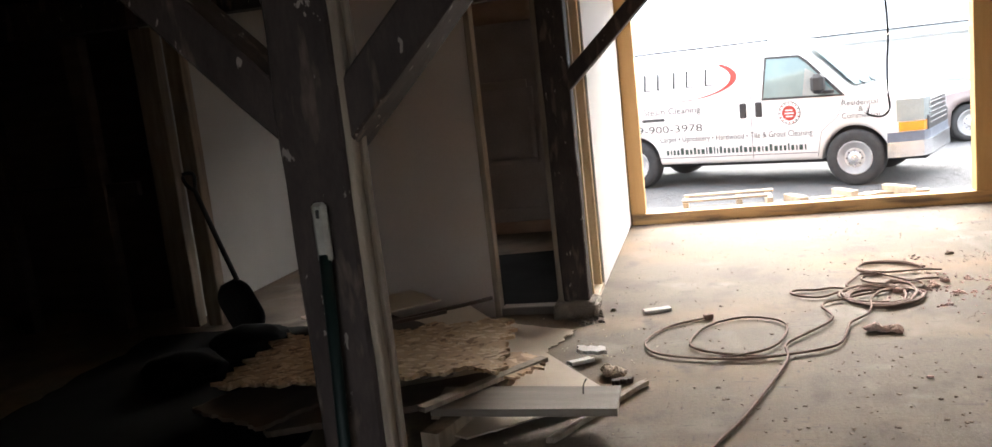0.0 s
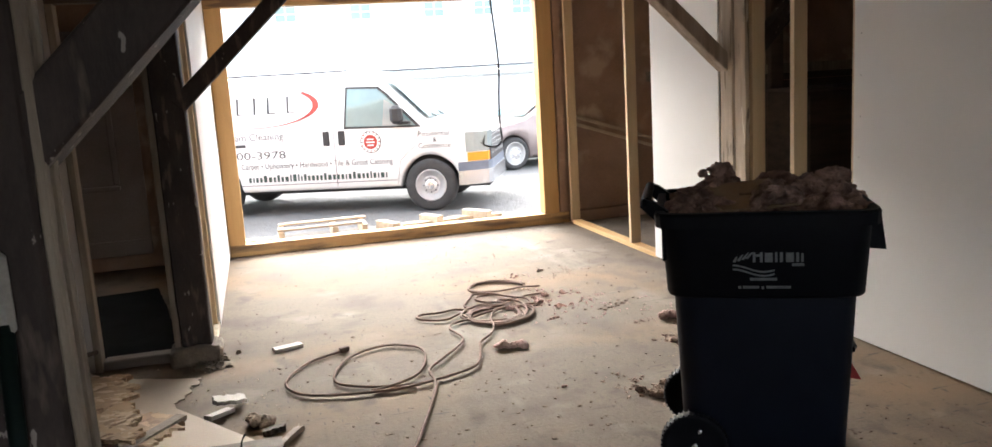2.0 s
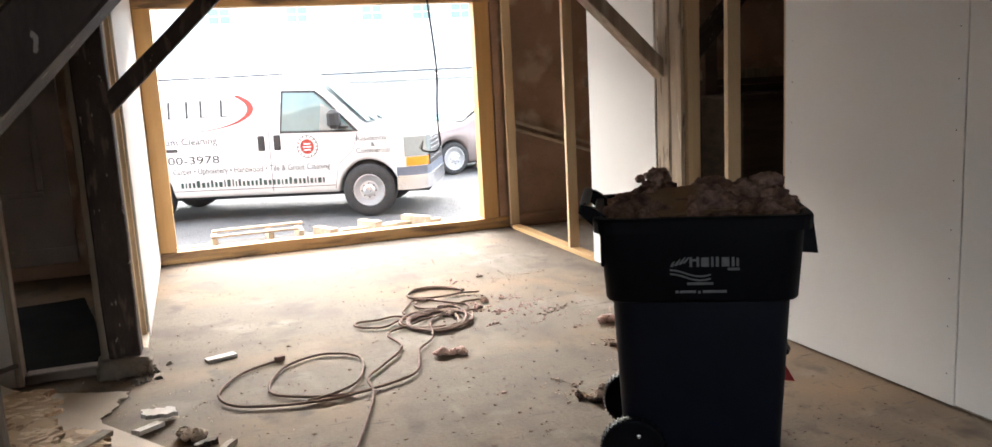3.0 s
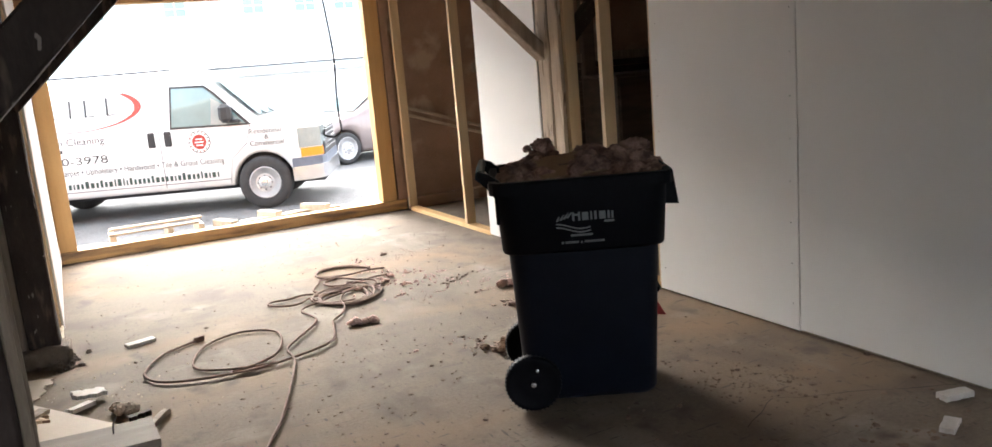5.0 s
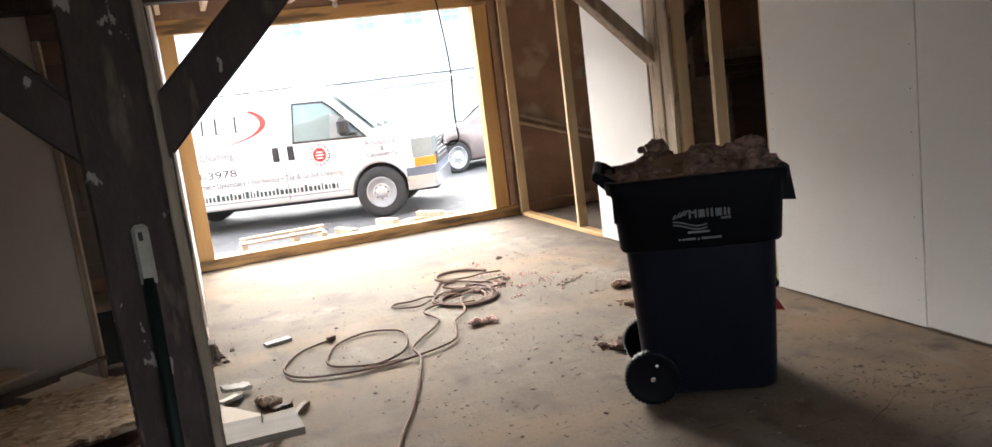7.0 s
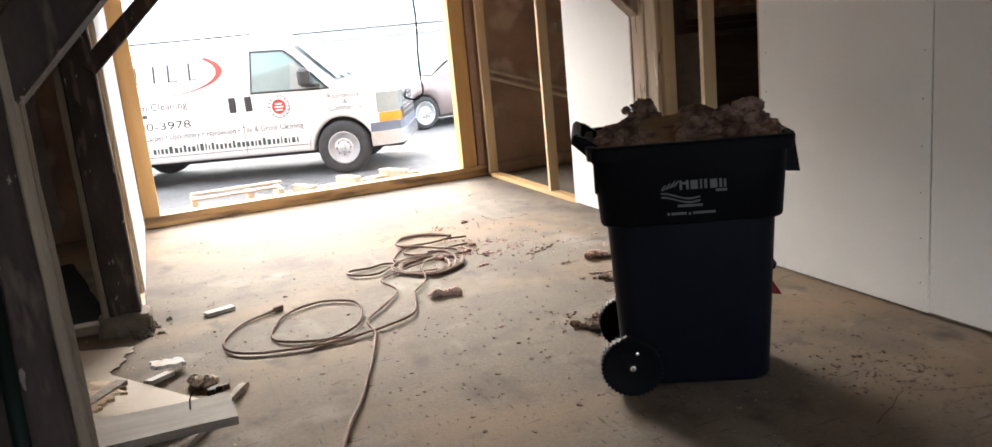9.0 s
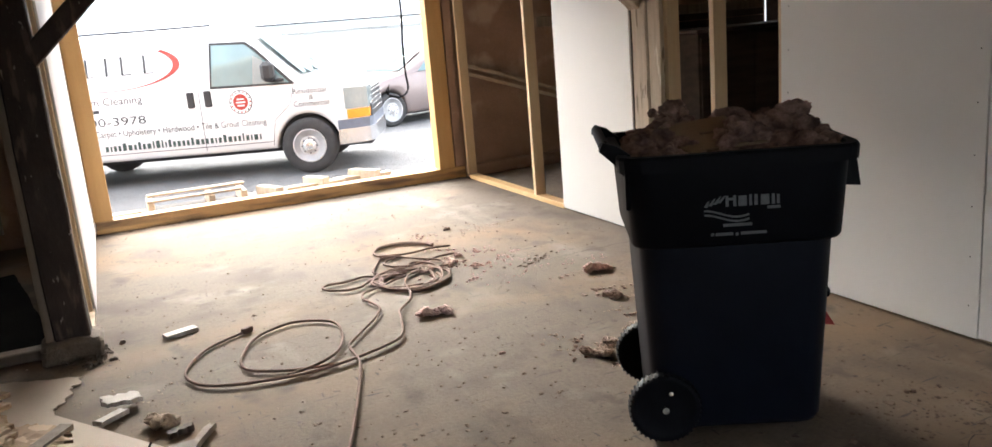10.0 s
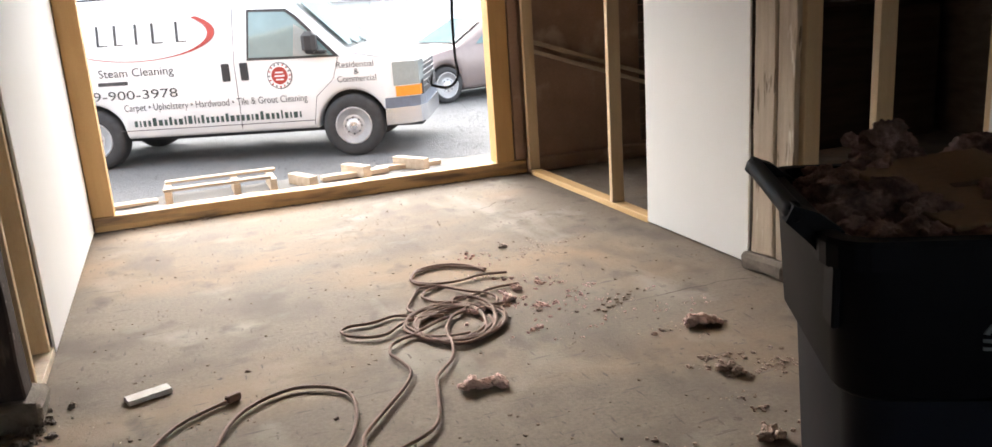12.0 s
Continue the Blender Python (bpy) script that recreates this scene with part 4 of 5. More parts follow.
board("plank", 0.82, 0.27, 0.034, pose(-0.73, 3.65, 0.098, 0, 1.5, 2), GREY_PLANK, "grey plank with a bent nail on the heap", (0.02, 0.0, 0, 0), 8, 0, 12, 4)
board("batten", 0.82, 0.05, 0.022, pose(-0.94, 3.8, 0.14, 2, 2, 60), OLD_WOOD, "old wooden batten across the heap", seed=9, nx=10, ny=2)
board("batten", 0.66, 0.02, 0.02, pose(-1.44, 4.76, 0.238, 0, 0, 41), DARK_BOARD, "dark narrow batten on the heap", seed=10, nx=8, ny=2)
board("batten", 0.55, 0.02, 0.02, pose(-1.62, 4.55, 0.238, 0, 0, 38), DARK_BOARD, "dark narrow batten on the heap", seed=11, nx=8, ny=2)
board("stick", 0.76, 0.036, 0.024, pose(-0.42, 3.78, 0.004, 0, 0, 62), OLD_WOOD, "split pale stick on the floor beside the heap", (0.03, 0.03, 0.01, 0.01), 12, 0, 14, 3)
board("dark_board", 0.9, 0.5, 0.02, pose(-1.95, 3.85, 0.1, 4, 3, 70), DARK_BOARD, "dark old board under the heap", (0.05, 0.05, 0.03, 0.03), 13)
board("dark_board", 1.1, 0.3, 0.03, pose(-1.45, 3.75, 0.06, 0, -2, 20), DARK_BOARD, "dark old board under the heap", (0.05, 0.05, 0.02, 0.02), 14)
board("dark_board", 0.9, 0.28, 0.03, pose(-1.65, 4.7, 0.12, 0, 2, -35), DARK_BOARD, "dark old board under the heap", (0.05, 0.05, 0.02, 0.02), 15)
board("timber_offcut", 0.7, 0.09, 0.075, pose(-1.25, 4.4, 0.005, 0, 0, 40), OLD_WOOD, "old timber offcut propping the heap", seed=16, nx=8, ny=3)
board("timber_offcut", 0.9, 0.1, 0.1, pose(-1.8, 4.3, 0.0, 0, 0, -60), OLD_WOOD, "old timber offcut propping the heap", seed=17, nx=8, ny=3)
board("timber_offcut", 0.7, 0.09, 0.09, pose(-1.0, 3.7, 0.0, 0, 0, 75), OLD_WOOD, "old timber offcut propping the heap", seed=18, nx=8, ny=3)
board("white_offcut", 0.16, 0.1, 0.02, pose(-0.56, 4.56, 0.03, 4, 8, 15), PLASTER, "white wallboard offcut beside the heap", (0.03, 0.03, 0.03, 0.03), 19, 0, 8, 6)
board("white_offcut", 0.16, 0.05, 0.02, pose(-0.6, 4.42, 0.015, 0, 6, 50), PLASTER, "white wallboard offcut beside the heap", (0.02, 0.02, 0.01, 0.01), 20, 0, 8, 4)
board("white_offcut", 0.17, 0.065, 0.02, pose(-0.25, 5.4, 0.0, 0, 0, 18), PLASTER, "white block-shaped offcut on the floor", (0.006, 0.006, 0.006, 0.006), 21, 0, 10, 5)
board("white_offcut", 0.14, 0.06, 0.025, pose(2.56, 2.12, 0.0, 0, 0, -12), PLASTER, "white wallboard offcut on the floor by the wall", (0.01, 0.01, 0.01, 0.01), 23, 0, 8, 4)
board("white_offcut", 0.12, 0.06, 0.02, pose(2.3, 1.96, 0.0, 0, 0, 25), PLASTER, "white wallboard offcut on the floor by the wall", (0.01, 0.01, 0.01, 0.01), 24, 0, 8, 4)
board("bark_scrap", 0.13, 0.05, 0.025, pose(-0.36, 4.15, 0.0, 0, 0, 20), DARK_BOARD, "dark wood scrap on the floor", (0.03, 0.03, 0.02, 0.02), 22, 0, 8, 4)
for k, (x, y, r) in enumerate(((-2.75, 4.85, 0.24), (-2.35, 4.75, 0.18), (-2.95, 4.4, 0.22))):
    bm = bmesh.new()
    bmesh.ops.create_icosphere(bm, subdivisions=4, radius=1)
    for v in bm.verts:
        d = v.co.normalized()
        v.co = d * (1 + 0.25 * noise.noise(d * 1.5 + Vector((k * 5, 0, 0))) + 0.1 * abs(noise.noise(d * 4 + Vector((k * 5, 2, 0)))))
        v.co = Vector((v.co.x * r, v.co.y * r * 0.9, max(v.co.z, -0.5) * r * 0.5 + r * 0.25))
    o = part("rubbish_bag", bm, SHADE_AND_BAG, None, "", True)
    o.location = (x, y, 0.0)
    tagged(o, "black rubbish bag slumped beside the heap of boards", "bag", "rubbish bags")
nail = part("nail", tube([(-0.48, 3.7, 0.12), (-0.475, 3.7, 0.165), (-0.46, 3.705, 0.19)], 0.0035, 6, 3), STEEL_DARK)
tagged(nail, "rusty bent nail standing in the grey plank", "nail")

# ---- extension cord ----
cord = empty("extension_cord", "dusty brown extension cord lying in loops on the floor", "cord", (1.0, 5.4, 0))


def cord_run(points, name="cable"):
    o = part(name, tube([(x, y, 0.011 + 0.006 * abs(math.sin(3 * i))) for i, (x, y) in enumerate(points)], 0.0075, 7, 5), CORD, cord, "", True)
    o.matrix_parent_inverse = cord.matrix_basis.inverted()
    return o


cord_run([(-0.1, 2.9), (0.07, 3.4), (0.17, 3.62), (0.26, 3.86), (0.38, 4.21), (0.44, 4.43), (0.45, 4.63), (0.55, 4.78), (0.69, 4.97), (0.74, 5.09), (0.73, 5.2), (0.71, 5.3), (0.75, 5.4), (0.86, 5.46), (0.99, 5.55), (1.13, 5.61), (1.19, 5.64),
          (1.17, 5.69), (1.08, 5.71), (0.96, 5.66), (0.9, 5.56), (0.9, 5.44), (0.96, 5.35), (1.07, 5.33), (1.17, 5.4), (1.21, 5.53), (1.19, 5.66), (1.12, 5.72)])
cord_run([(0.04, 5.18), (-0.15, 5.05), (-0.27, 4.82), (-0.27, 4.65), (-0.17, 4.52), (0.06, 4.44), (0.3, 4.43), (0.58, 4.52), (0.71, 4.62), (0.78, 4.84), (0.82, 4.98), (0.92, 5.11), (0.97, 5.24), (1.0, 5.42), (1.07, 5.57), (1.16, 5.65), (1.2, 5.71), (1.14, 5.77)])
cord_run([(0.34, 4.46), (0.12, 4.52), (-0.04, 4.68), (0.06, 5.02), (0.28, 5.16), (0.46, 5.05), (0.47, 4.85), (0.39, 4.61), (0.25, 4.49), (0.12, 4.45)])
cord_run([(0.96, 5.64), (0.9, 5.7), (0.83, 5.74), (0.72, 5.7), (0.62, 5.71), (0.57, 5.66), (0.6, 5.58), (0.69, 5.52), (0.76, 5.53), (0.83, 5.6), (0.93, 5.64), (1.05, 5.62)])
cord_run([(1.45, 6.16), (1.42, 6.27), (1.35, 6.35), (1.25, 6.39), (1.13, 6.36), (1.08, 6.28), (1.05, 6.2), (1.09, 6.12), (1.18, 6.07), (1.28, 6.06), (1.4, 6.09), (1.54, 6.06)])
cord_run([(1.47, 6.19), (1.34, 6.32), (1.24, 6.36), (1.12, 6.33), (1.06, 6.24), (1.06, 6.13), (1.16, 6.03), (1.26, 5.88), (1.34, 5.79), (1.35, 5.7), (1.31, 5.63)])
cord_run([(1.53, 5.87), (1.39, 5.87), (1.25, 5.81), (1.15, 5.78), (1.03, 5.77), (0.91, 5.7), (0.86, 5.59), (0.87, 5.49), (0.91, 5.39), (0.96, 5.29), (1.04, 5.25), (1.14, 5.29), (1.23, 5.41), (1.28, 5.57), (1.28, 5.71), (1.23, 5.8), (1.17, 5.82), (1.13, 5.76)])
cord_run([(1.17, 6.04), (1.06, 6.07), (0.99, 5.95), (0.92, 5.8), (0.93, 5.72)])
cord_run([(1.14, 6.03), (1.07, 6.0), (1.03, 5.92), (1.07, 5.82), (1.15, 5.77), (1.2, 5.69), (1.27, 5.64), (1.36, 5.63)])
rng = random.Random(3)
for k in range(5):
    cx, cy, a, b, ph = 1.07 + rng.uniform(-0.02, 0.03), 5.52 + rng.uniform(-0.05, 0.06), rng.uniform(0.14, 0.21), rng.uniform(0.16, 0.25), rng.random() * 6
    cord_run([(cx + a * math.cos(ph + i * 0.42) * (1 + 0.12 * math.sin(i * 0.9 + k)), cy + b * math.sin(ph + i * 0.42) * (1 + 0.1 * math.sin(i * 0.7))) for i in range(11 + 2 * k)])
plug = part("plug", moved(block(-0.03, 0.03, -0.016, 0.016, 0.0, 0.03, 0.006), pose(0.06, 5.19, 0.002, 0, 0, 30)), CORD, cord, "dark moulded plug")
plug.matrix_parent_inverse = cord.matrix_basis.inverted()

# ---- cable hanging from the beam ----
wire = part("hanging_cable", tube([(1.09, 5.43, 2.18), (1.115, 5.42, 1.97), (1.14, 5.4, 1.6), (1.13, 5.4, 1.37), (1.13, 5.4, 1.22), (1.135, 5.4, 1.13), (1.09, 5.4, 1.09), (1.02, 5.4, 1.105)], 0.006, 7, 6), BLACK_PLASTIC)
tagged(wire, "black cable hanging loose from the timber beam", "cable")
for k in range(4):
    part("bare_end", tube([(1.02, 5.4, 1.105), (1.0 + 0.012 * k, 5.4 + 0.01 * k, 1.125 + 0.012 * k)], 0.0025, 5, 2), BLACK_PLASTIC, wire)

# ---- tools ----
pole = empty("broom_handle", "dark green pole with a white grip leaning on the near post", "tool", (-0.71, 1.84, 0))
part("pole", tube([(-0.02, -0.05, 0.0), (0.0, 0.01, 1.17)], 0.014, 10, 2), GREEN_POLE, pole, "", True)
grip = part("grip", moved(block(-0.017, 0.017, -0.012, 0.012, 1.15, 1.285, 0.008), pose(0, 0.012, 0)), GRIP, pole, "white plastic grip with a hanging hole")
part("hanging_hole", moved(block(-0.006, 0.006, -0.0135, 0.0, 1.25, 1.272, 0.003), pose(0, 0.012, 0)), BLACK_PLASTIC, grip)

shovel = empty("shovel", "black shovel with a D-shaped grip leaning on a post", "shovel", (-3.19, 5.36, 0))
part("shaft", tube([(-0.22, 0.13, 1.0), (-0.09, 0.08, 0.7), (0.06, 0.03, 0.36)], 0.018, 8, 4), BLACK_PLASTIC, shovel)
part("grip", tube([(-0.22, 0.13, 1.0), (-0.29, 0.14, 1.05), (-0.31, 0.15, 1.12), (-0.23, 0.15, 1.12), (-0.21, 0.13, 1.06), (-0.22, 0.13, 1.0)], 0.014, 8, 3), BLACK_PLASTIC, shovel)
bm = bmesh.new()
bmesh.ops.create_grid(bm, x_segments=10, y_segments=12, size=0.5)
for v in bm.verts:
    x, y = v.co.x, v.co.y
    w = 0.29 * math.sqrt(max(0.12, 1 - (max(0, abs(y) - 0.18) / 0.34) ** 2))
    v.co = Vector((x * w, 0.05 - 0.25 * x * x, 0.2 + y * 0.4))
bmesh.ops.solidify(bm, geom=bm.faces[:], thickness=0.006)
part("blade", moved(bm, pose(0.19, -0.04, 0.0, 0, -24, 0)), BLACK_PLASTIC, shovel)

# ---- strips on the near post, doorway of the store, store ----
for y, x in ((1.882, -0.623), (1.91, -0.629), (1.938, -0.62)):
    under(post_near, "edge_strip", block(-0.643, x, y, y + 0.024, 0.0, 2.16, 0.004, None, 0.004, 16), OLD_WOOD, "bare wooden edge strip")
store_door = tagged(empty("door_frame", "pale wooden frame of the side doorway to the store", "door frame"), kind="structure")
part("jamb", block(-1.3, -1.262, 5.425, 5.53, 0.0, 2.02, 0.003), OLD_WOOD, store_door)
part("jamb", block(-0.868, -0.832, 5.4, 5.5, 0.06, 2.02, 0.003), OLD_WOOD, store_door)
part("head", block(-1.3, -0.832, 5.425, 5.53, 2.022, 2.16, 0.003), DARK_BOARD, store_door)
part("threshold", block(-1.26, -0.87, 5.44, 5.54, 0.0, 0.055, 0.006, None, 0.004, 6), GREY_PLANK, store_door)
structure("footing", block(-0.9, -0.6, 5.3, 5.56, 0.0, 0.1, 0.02, None, 0.03, 8), STONE, "crumbling footing under the timber post", "footing")
structure("footing", block(2.63, 2.82, 5.2, 5.5, 0.0, 0.1, 0.02, None, 0.02, 8), STONE, "crumbling footing under the timber post", "footing")
for y in (5.6, 6.03):
    part("stud", block(-0.75, -0.665, y, y + 0.04, 0.04, 2.44), STUD_PINE, part_left)
part("base_plate", block(-0.75, -0.655, 5.57, 6.1, 0, 0.04), PALE_LUMBER, part_left)
for y in (6.6, 7.2, 7.8, 8.4):
    part("stud", block(-0.75, -0.665, y, y + 0.04, 0.0, 2.44), STUD_PINE, part_left)
old_door = tagged(empty("old_door", "dark old panelled door in the store", "door", (-2.0, 8.5, 0)), kind="structure")
for nm, b in (("leaf", (-2.15, -1.3, 8.485, 8.518, 0.13, 2.1)), ("rail", (-2.15, -1.55, 8.455, 8.485, 1.46, 1.54)), ("rail", (-2.15, -1.3, 8.465, 8.485, 0.13, 0.27)), ("rail", (-2.15, -1.5, 8.465, 8.485, 0.72, 0.76)), ("stile", (-1.55, -1.5, 8.465, 8.485, 0.77, 1.46))):
    o = part(nm, block(*b, 0.005), GREY_PLANK if b[4] == 1.46 else STORE_DOOR, old_door)
    o.matrix_parent_inverse = old_door.matrix_basis.inverted()
for x0, x1, y0 in ((-3.74, -3.56, 5.5), (-3.5, -3.38, 5.52), (-4.3, -4.16, 5.5), (-5.1, -5.0, 5.5), (-5.8, -5.66, 5.5)):
    structure("store_post", block(x0, x1, y0, y0 + 0.1, 0, 2.16, 0.006, None, 0.006, 10), OLD_WOOD if x0 > -4 else DARK_BOARD, "rough dark upright in the store", "post")
structure("store_rail", block(-6.9, -3.9, 5.53, 5.58, 1.0, 1.1, 0.005, None, 0.004, 8), DARK_BOARD, "rough dark rail in the store", "rail")
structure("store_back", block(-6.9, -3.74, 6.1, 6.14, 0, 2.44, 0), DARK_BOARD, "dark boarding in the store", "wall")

# thin black sheet added as the shadow across the store floor
shade_sheet = board("floor_shade_sheet", 1.5, 1.85, 0.004, pose(-1.75, 6.5, 0.003, 0, 0, 10), SHADE_AND_BAG, "flat black sheet painting the shade on the store floor", (0.02, 0.02, 0.02, 0.02), 31)
shade_sheet["category"], shade_sheet["group"] = "sheet", "store clutter"
# second black sheet, darkens the floor round the heap in place of shade
shade_sheet = board("floor_shade_sheet", 2.0, 2.9, 0.003, pose(-2.75, 3.95, 0.0005, 0, 0, 4), SHADE_AND_BAG, "flat black sheet darkening the floor as shade under the heap of boards", (0.1, 0.1, 0.05, 0.08), 33)
shade_sheet["category"], shade_sheet["group"] = "sheet", "store clutter"

# ---- side room behind the studs ----
under(post_right, "brace", beam((2.76, 5.38, 1.48), (3.42, 5.38, 2.14), 0.09, 0.13, (0, 1, 0), 0.006, 0.004, 6), OLD_PAINT)
under(post_right, "packing", block(2.668, 2.70, 5.17, 5.292, 0.1, 2.16, 0.004, None, 0.006, 12), WORN_POST)
under(post_right, "packing", block(2.715, 2.76, 5.235, 5.296, 0.1, 2.16, 0.004, None, 0.006, 12), OLD_PAINT)
part("base_plate", block(2.71, 2.8, 4.2, 5.19, 0, 0.04), NEW_PINE_Y, part_right)
part("stud", block(2.71, 2.79, 4.182, 4.22, 0.04, 2.44), STUD_PINE, part_right)
girt = tagged(empty("wall_girt", "old board rail on the dark wall of the side room", "rail"), kind="structure")
part("girt_board", block(3.6, 6.45, 8.49, 8.538, 1.37, 1.47, 0.005), OLD_WOOD, girt)
part("girt_post", block(5.0, 5.16, 8.44, 8.536, 0.12, 2.44, 0.008), DARK_BOARD, girt)
for k in range(9):
    part("wall_board", block(3.8, 6.46, 8.515, 8.536, 0.14 + k * 0.145, 0.278 + k * 0.145, 0.004), DARK_BOARD, girt)
cabinet = empty("old_cabinet", "dark low wooden cabinet against the side room wall", "cabinet", (5.45, 8.0, 0))
for nm, b in (("carcass", (-0.5, 0.9, -0.25, 0.42, 0.0, 1.18)), ("top", (-0.53, 0.93, -0.28, 0.42, 1.185, 1.22)), ("door", (-0.48, 0.18, -0.272, -0.252, 0.08, 1.14)), ("door", (0.2, 0.88, -0.272, -0.252, 0.08, 1.14))):
    part(nm, block(*b, 0.006), DARK_BOARD, cabinet)
structure("sill_timber", block(2.71, 6.45, 8.47, 8.536, 0, 0.12, 0.01, None, 0.006, 12), BROWN_WALL, "dirty base timber along the front wall", "sill")
for z in (0.0, 0.075):
    o = tagged(part("wall_strip", beam((2.78, 8.5, 1.0 + z), (4.1, 8.5, 0.56 + z), 0.04, 0.032, bevel=0.003), PALE_LUMBER), "pale slanting strip nailed on the brown wall", "trim", "", "structure")
structure("wall_corner_strip", block(2.6, 2.68, 8.505, 8.538, 0.12, 2.39, 0.003), BROWN_WALL, "brown board beside the door jamb", "trim")
lamp = empty("lamp_holder", "white porcelain lamp holder under a ceiling joist", "lamp", (0.99, 8.3, 2.44))
part("socket", lathe([(0.0, 0.0), (0.05, 0.0), (0.05, -0.02), (0.03, -0.035), (0.0, -0.035)], 16, "z"), PLASTER, lamp)
part("bulb", lathe([(0.0, -0.03), (0.014, -0.035), (0.028, -0.07), (0.02, -0.095), (0.0, -0.1)], 14, "z"), PLASTER, lamp, "", True)

# screws in the wallboard
dot = None
for y in (4.13, 3.1, 3.0, 1.88, 1.78, 0.66):
    for k in range(11):
        if dot is None:
            dot = part("screw", lathe([(0.0, -0.0005), (0.0032, 0.0), (0.0032, 0.003), (0.0, 0.003)], 8), INK_GREY, wall_bay_right)
            dot.matrix_basis = pose(2.69, y, 0.15, 0, 0, -90)
        else:
            o = dot.copy()
            scene.collection.objects.link(o)
            o.matrix_basis = pose(2.69, y + 0.006 * math.sin(k * 7), 0.15 + 0.21 * k, 0, 0, -90)

# ---- apron and lumber outside the sill ----
structure("apron", block(-2.5, 4.5, 8.66, 10.3, GROUND_Z, -0.13, 0.01, None, 0.02, 20), CONCRETE_EDGE, "dusty grey concrete apron outside the sill", "apron")


def lumber(name, label, a, b, w, h, group="lumber outside", mat=PALE_LUMBER):
    return tagged(part(name, beam(a, b, w, h, bevel=0.004, wobble=0.006, cuts=5), mat), label, "lumber", group)


crate = empty("wooden_frame", "pale pallet-like wooden frame lying outside the sill", "frame", (0.31, 10.02, -0.13))
for a, b in (((-0.5, -0.2, 0.135), (0.42, -0.17, 0.135)), ((-0.48, 0.2, 0.135), (0.5, 0.2, 0.135))):
    part("rail", beam(a, b, 0.09, 0.025, wobble=0.006, cuts=4), PALE_LUMBER, crate)
for x in (-0.46, 0.12, 0.44):
    part("bearer", beam((x, -0.24, 0.06), (x, 0.24, 0.06), 0.06, 0.12, wobble=0.006, cuts=4), PALE_LUMBER, crate)
lumber("wood_chunk", "pale wood chunk outside the sill", (0.95, 10.1, -0.08), (1.1, 9.75, -0.08), 0.09, 0.1)
lumber("timber_piece", "weathered plank piece outside the sill", (1.2, 9.95, -0.1), (1.85, 10.0, -0.1), 0.12, 0.05)
lumber("wood_chunk", "pale wood chunk outside the sill", (1.46, 10.15, -0.07), (1.62, 9.85, -0.07), 0.09, 0.11)
lumber("timber_piece", "weathered plank piece outside the sill", (1.75, 10.1, -0.105), (2.4, 10.05, -0.105), 0.1, 0.05)
lumber("wood_chunk", "pale wood chunk outside the sill", (1.98, 10.2, -0.07), (2.2, 9.85, -0.07), 0.08, 0.11)
lumber("timber_piece", "bleached plank outside the sill", (-0.75, 10.0, -0.115), (-0.25, 10.05, -0.115), 0.14, 0.03)

# ---- crack and dirt on the floor ----
def crack(points, w, seed):
    bm = bmesh.new()
    rows = []
    pts = [Vector((*p, 0.0015)) for p in points]
    for a, b in zip(pts, pts[1:]):
        for k in range(14):
            p = a.lerp(b, k / 14)
            d = (b - a).normalized()
            side = Vector((-d.y, d.x, 0))
            p = p + side * 0.02 * noise.noise(p * 9 + Vector((seed, 0, 0)))
            q = w * (0.35 + abs(noise.noise(p * 14)))
            rows.append((bm.verts.new(p - side * q), bm.verts.new(p + side * q)))
    for (a, b), (c, d) in zip(rows, rows[1:]):
        bm.faces.new((a, b, d, c))
    tagged(part("floor_crack", bm, CRACK, floor), "", "", "", "")


crack([(2.62, 5.33), (2.4, 5.39), (2.05, 5.37), (1.85, 5.36)], 0.006, 1)
crack([(1.85, 5.36), (1.7, 5.4), (1.5, 5.34)], 0.0025, 3)
crack([(1.72, 6.52), (1.85, 6.38), (1.98, 6.22)], 0.0025, 8)
crack([(2.68, 2.2), (2.0, 2.55), (1.7, 2.4)], 0.004, 5)


def scatter(name, n, area, size, mat, label, seed, flat=0.6):
    """Many small crumbs in one mesh. area: a function that gives a place."""
    rng = random.Random(seed)
    verts, faces = [], []
    for _ in range(n):
        x, y = area(rng)
        r = size * (0.22 + rng.random() ** 3 * 2.2)
        a0 = rng.random() * 6.3
        base = len(verts)
        for k in range(5):
            a = a0 + k * 1.2566
            q = r * rng.uniform(0.6, 1.3)
            verts.append((x + q * math.cos(a), y + q * math.sin(a), 0.0005))
        for k in range(5):
            a = a0 + 0.5 + k * 1.2566
            q = r * rng.uniform(0.4, 0.9)
            verts.append((x + q * math.cos(a), y + q * math.sin(a), r * flat * rng.uniform(0.6, 1.2)))
        for k in range(5):
            j = (k + 1) % 5
            faces.append((base + k, base + j, base + 5 + j, base + 5 + k))
        faces.append(tuple(base + 5 + k for k in range(5)))
    me = bpy.data.meshes.new(name)
    me.from_pydata(verts, [], faces)
    me.materials.append(mat)
    return tagged(new(name, me), label, "debris", "", "stuff")


def blob(cx, cy, sx, sy):
    return lambda r: (r.gauss(cx, sx), r.gauss(cy, sy))


scatter("floor_crumbs", 2200, lambda r: (r.uniform(-0.55, 2.6), r.uniform(1.6, 8.3)), 0.0035, CRUMB, "fine dirt crumbs over the concrete floor", 1)
scatter("floor_crumbs", 110, lambda r: (r.uniform(-0.5, 2.6), r.uniform(1.4, 6.0)), 0.006, CRUMB, "dirt crumbs on the concrete floor", 2)



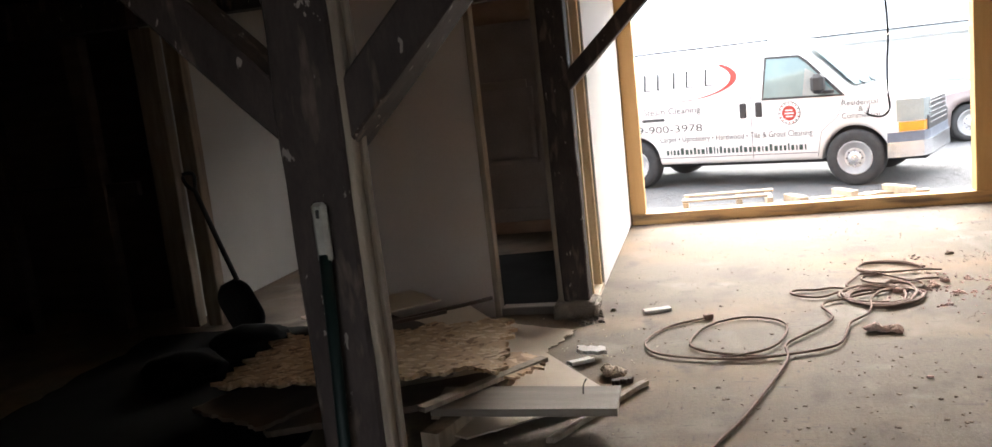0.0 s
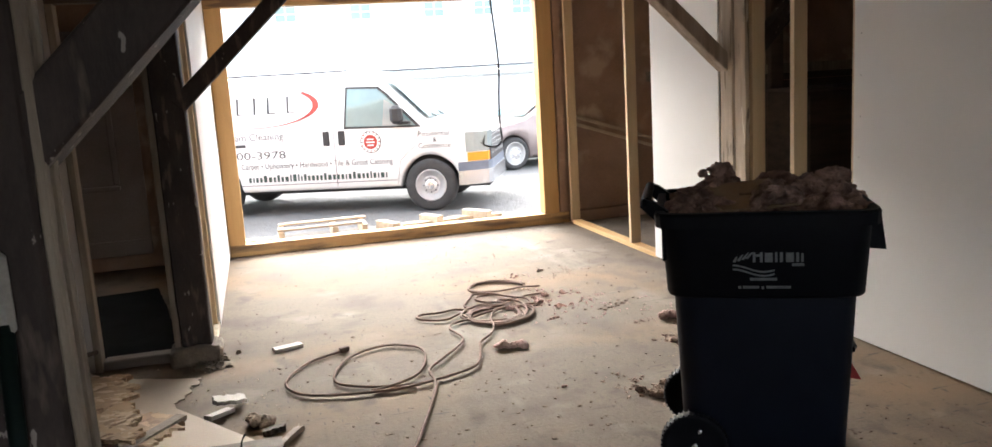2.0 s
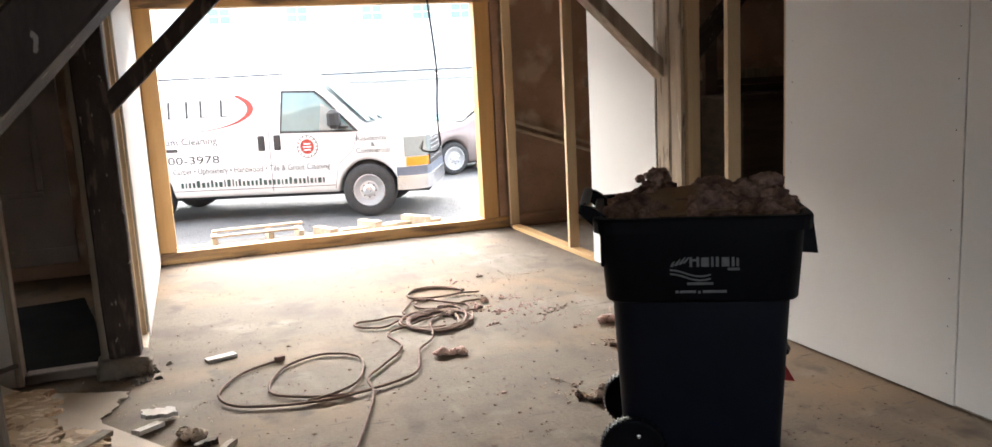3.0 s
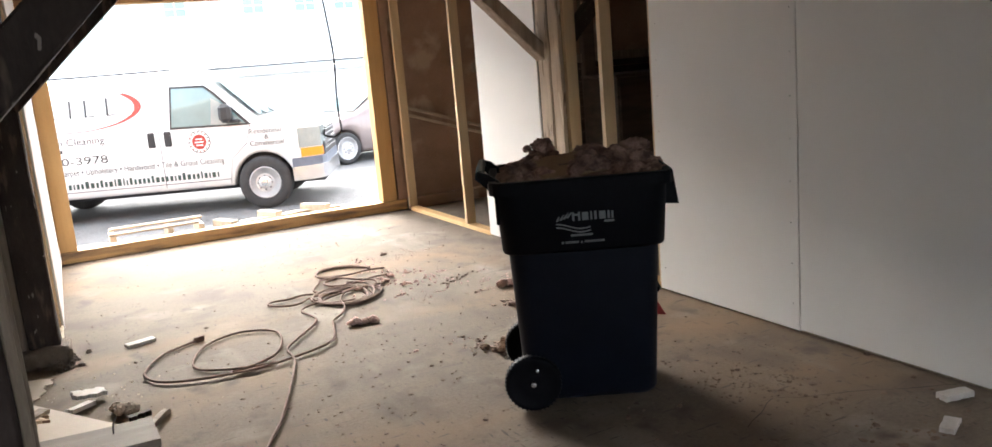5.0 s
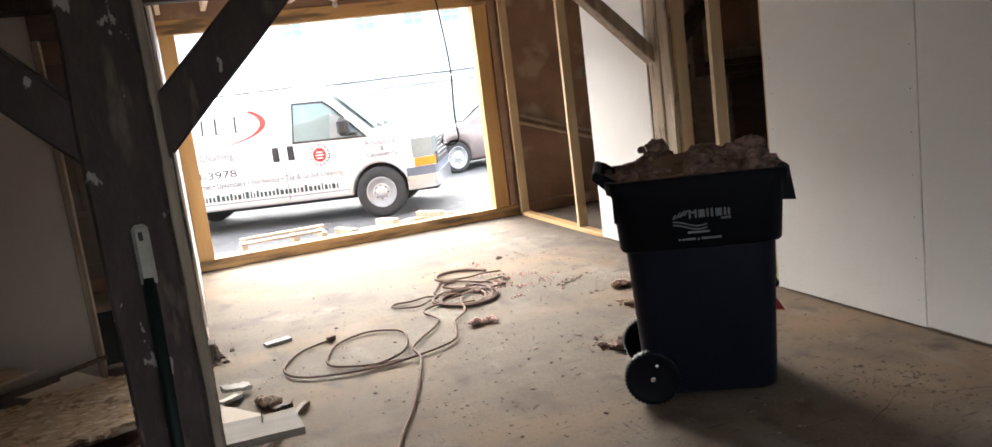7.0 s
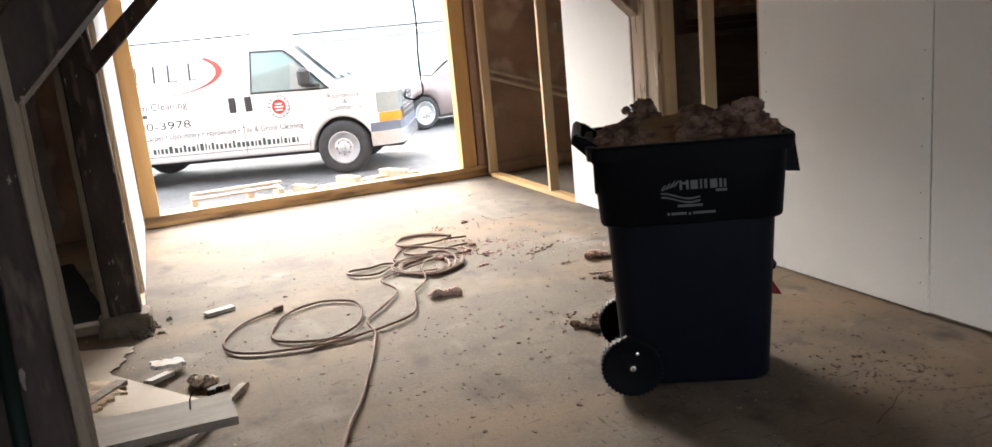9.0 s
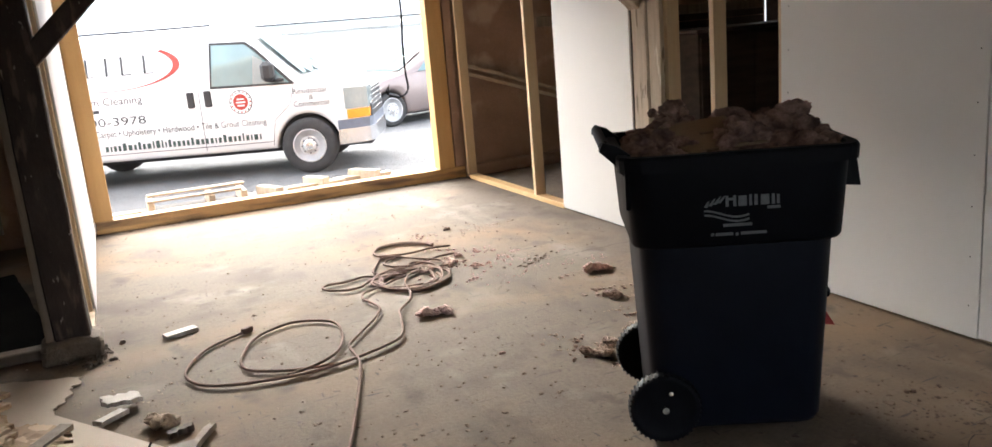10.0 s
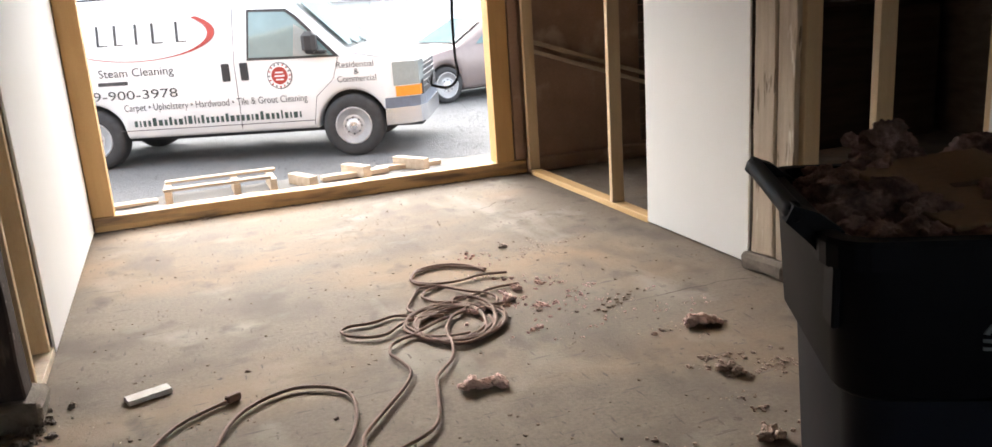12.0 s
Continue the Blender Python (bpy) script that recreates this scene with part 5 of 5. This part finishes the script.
def clusters(cx, cy, sx, sy, n, seed, tight=0.035):
    """Places that gather in small drifts."""
    rng = random.Random(seed)
    mids = [(rng.gauss(cx, sx), rng.gauss(cy, sy), rng.uniform(0.3, 1.0)) for _ in range(n)]

    def place(r):
        x, y, w = r.choice(mids)
        return (r.gauss(x, tight * 1.6 * w), r.gauss(y, tight * w))
    return place


scatter("wool_crumbs", 420, clusters(1.45, 5.75, 0.14, 0.22, 26, 3), 0.006, WOOL_PINK, "crumbs of pink insulation round the cord", 3, 0.8)
scatter("wool_crumbs", 200, clusters(1.75, 5.4, 0.26, 0.22, 22, 4), 0.0045, WOOL_PINK, "crumbs of insulation on the floor", 4)
scatter("wool_crumbs", 90, clusters(1.8, 5.42, 0.16, 0.06, 9, 24), 0.006, CRUMB, "dirt crumbs along the crack in the floor", 24)
scatter("wool_crumbs", 330, clusters(1.87, 4.55, 0.1, 0.2, 16, 5), 0.006, WOOL_DUST, "crumbs of insulation beside the bin", 5)
scatter("wool_crumbs", 330, clusters(1.5, 3.95, 0.14, 0.13, 16, 6), 0.006, WOOL_DUST, "crumbs of insulation beside the bin", 6)
scatter("wool_crumbs", 120, clusters(1.85, 6.4, 0.18, 0.12, 10, 7), 0.004, WOOL_DUST, "crumbs of insulation on the floor", 7)
scatter("floor_dirt", 420, clusters(0.8, 3.5, 0.6, 0.9, 60, 25, 0.06), 0.005, CRUMB, "small drifts of dirt on the concrete floor", 25, 0.4)
scatter("floor_dirt", 420, clusters(2.1, 2.75, 0.16, 0.3, 22, 26, 0.045), 0.0045, CRUMB, "drifts of dark dirt between bin and wall", 26, 0.4)
scatter("wood_chips", 260, blob(-0.65, 4.2, 0.25, 0.45), 0.0045, PALE_LUMBER, "wood chips round the heap of boards", 8)
scatter("wood_chips", 160, blob(2.1, 2.2, 0.4, 0.5), 0.008, CRUMB, "dirt and chips near the wall", 9)
scatter("floor_dirt", 260, blob(2.0, 2.75, 0.2, 0.2), 0.004, CRUMB, "dark dirt on the floor behind the bin", 14)
scatter("floor_dirt", 40, blob(2.1, 2.4, 0.35, 0.4), 0.011, CRUMB, "flat dirt flakes on the floor near the wall", 15, 0.3)
scatter("floor_dirt", 40, lambda r: (r.uniform(0.0, 1.3), r.uniform(2.6, 4.4)), 0.008, CRUMB, "flat dirt flakes on the concrete floor", 16, 0.3)
scatter("sill_dirt", 260, lambda r: (r.uniform(-0.6, 2.65), 8.512 - abs(r.gauss(0, 0.03))), 0.006, CRUMB, "dirt gathered along the foot of the sill", 27)
scatter("footing_rubble", 140, blob(-0.66, 5.3, 0.06, 0.07), 0.01, STONE, "rubble crumbled off the footing", 10, 0.9)
scatter("yard_stones", 14000, lambda r: (r.uniform(-3.5, 9.0), r.uniform(10.35, 20.0)), 0.007, GRAVEL, "loose grey stones of the gravel yard", 12).location.z = GROUND_Z
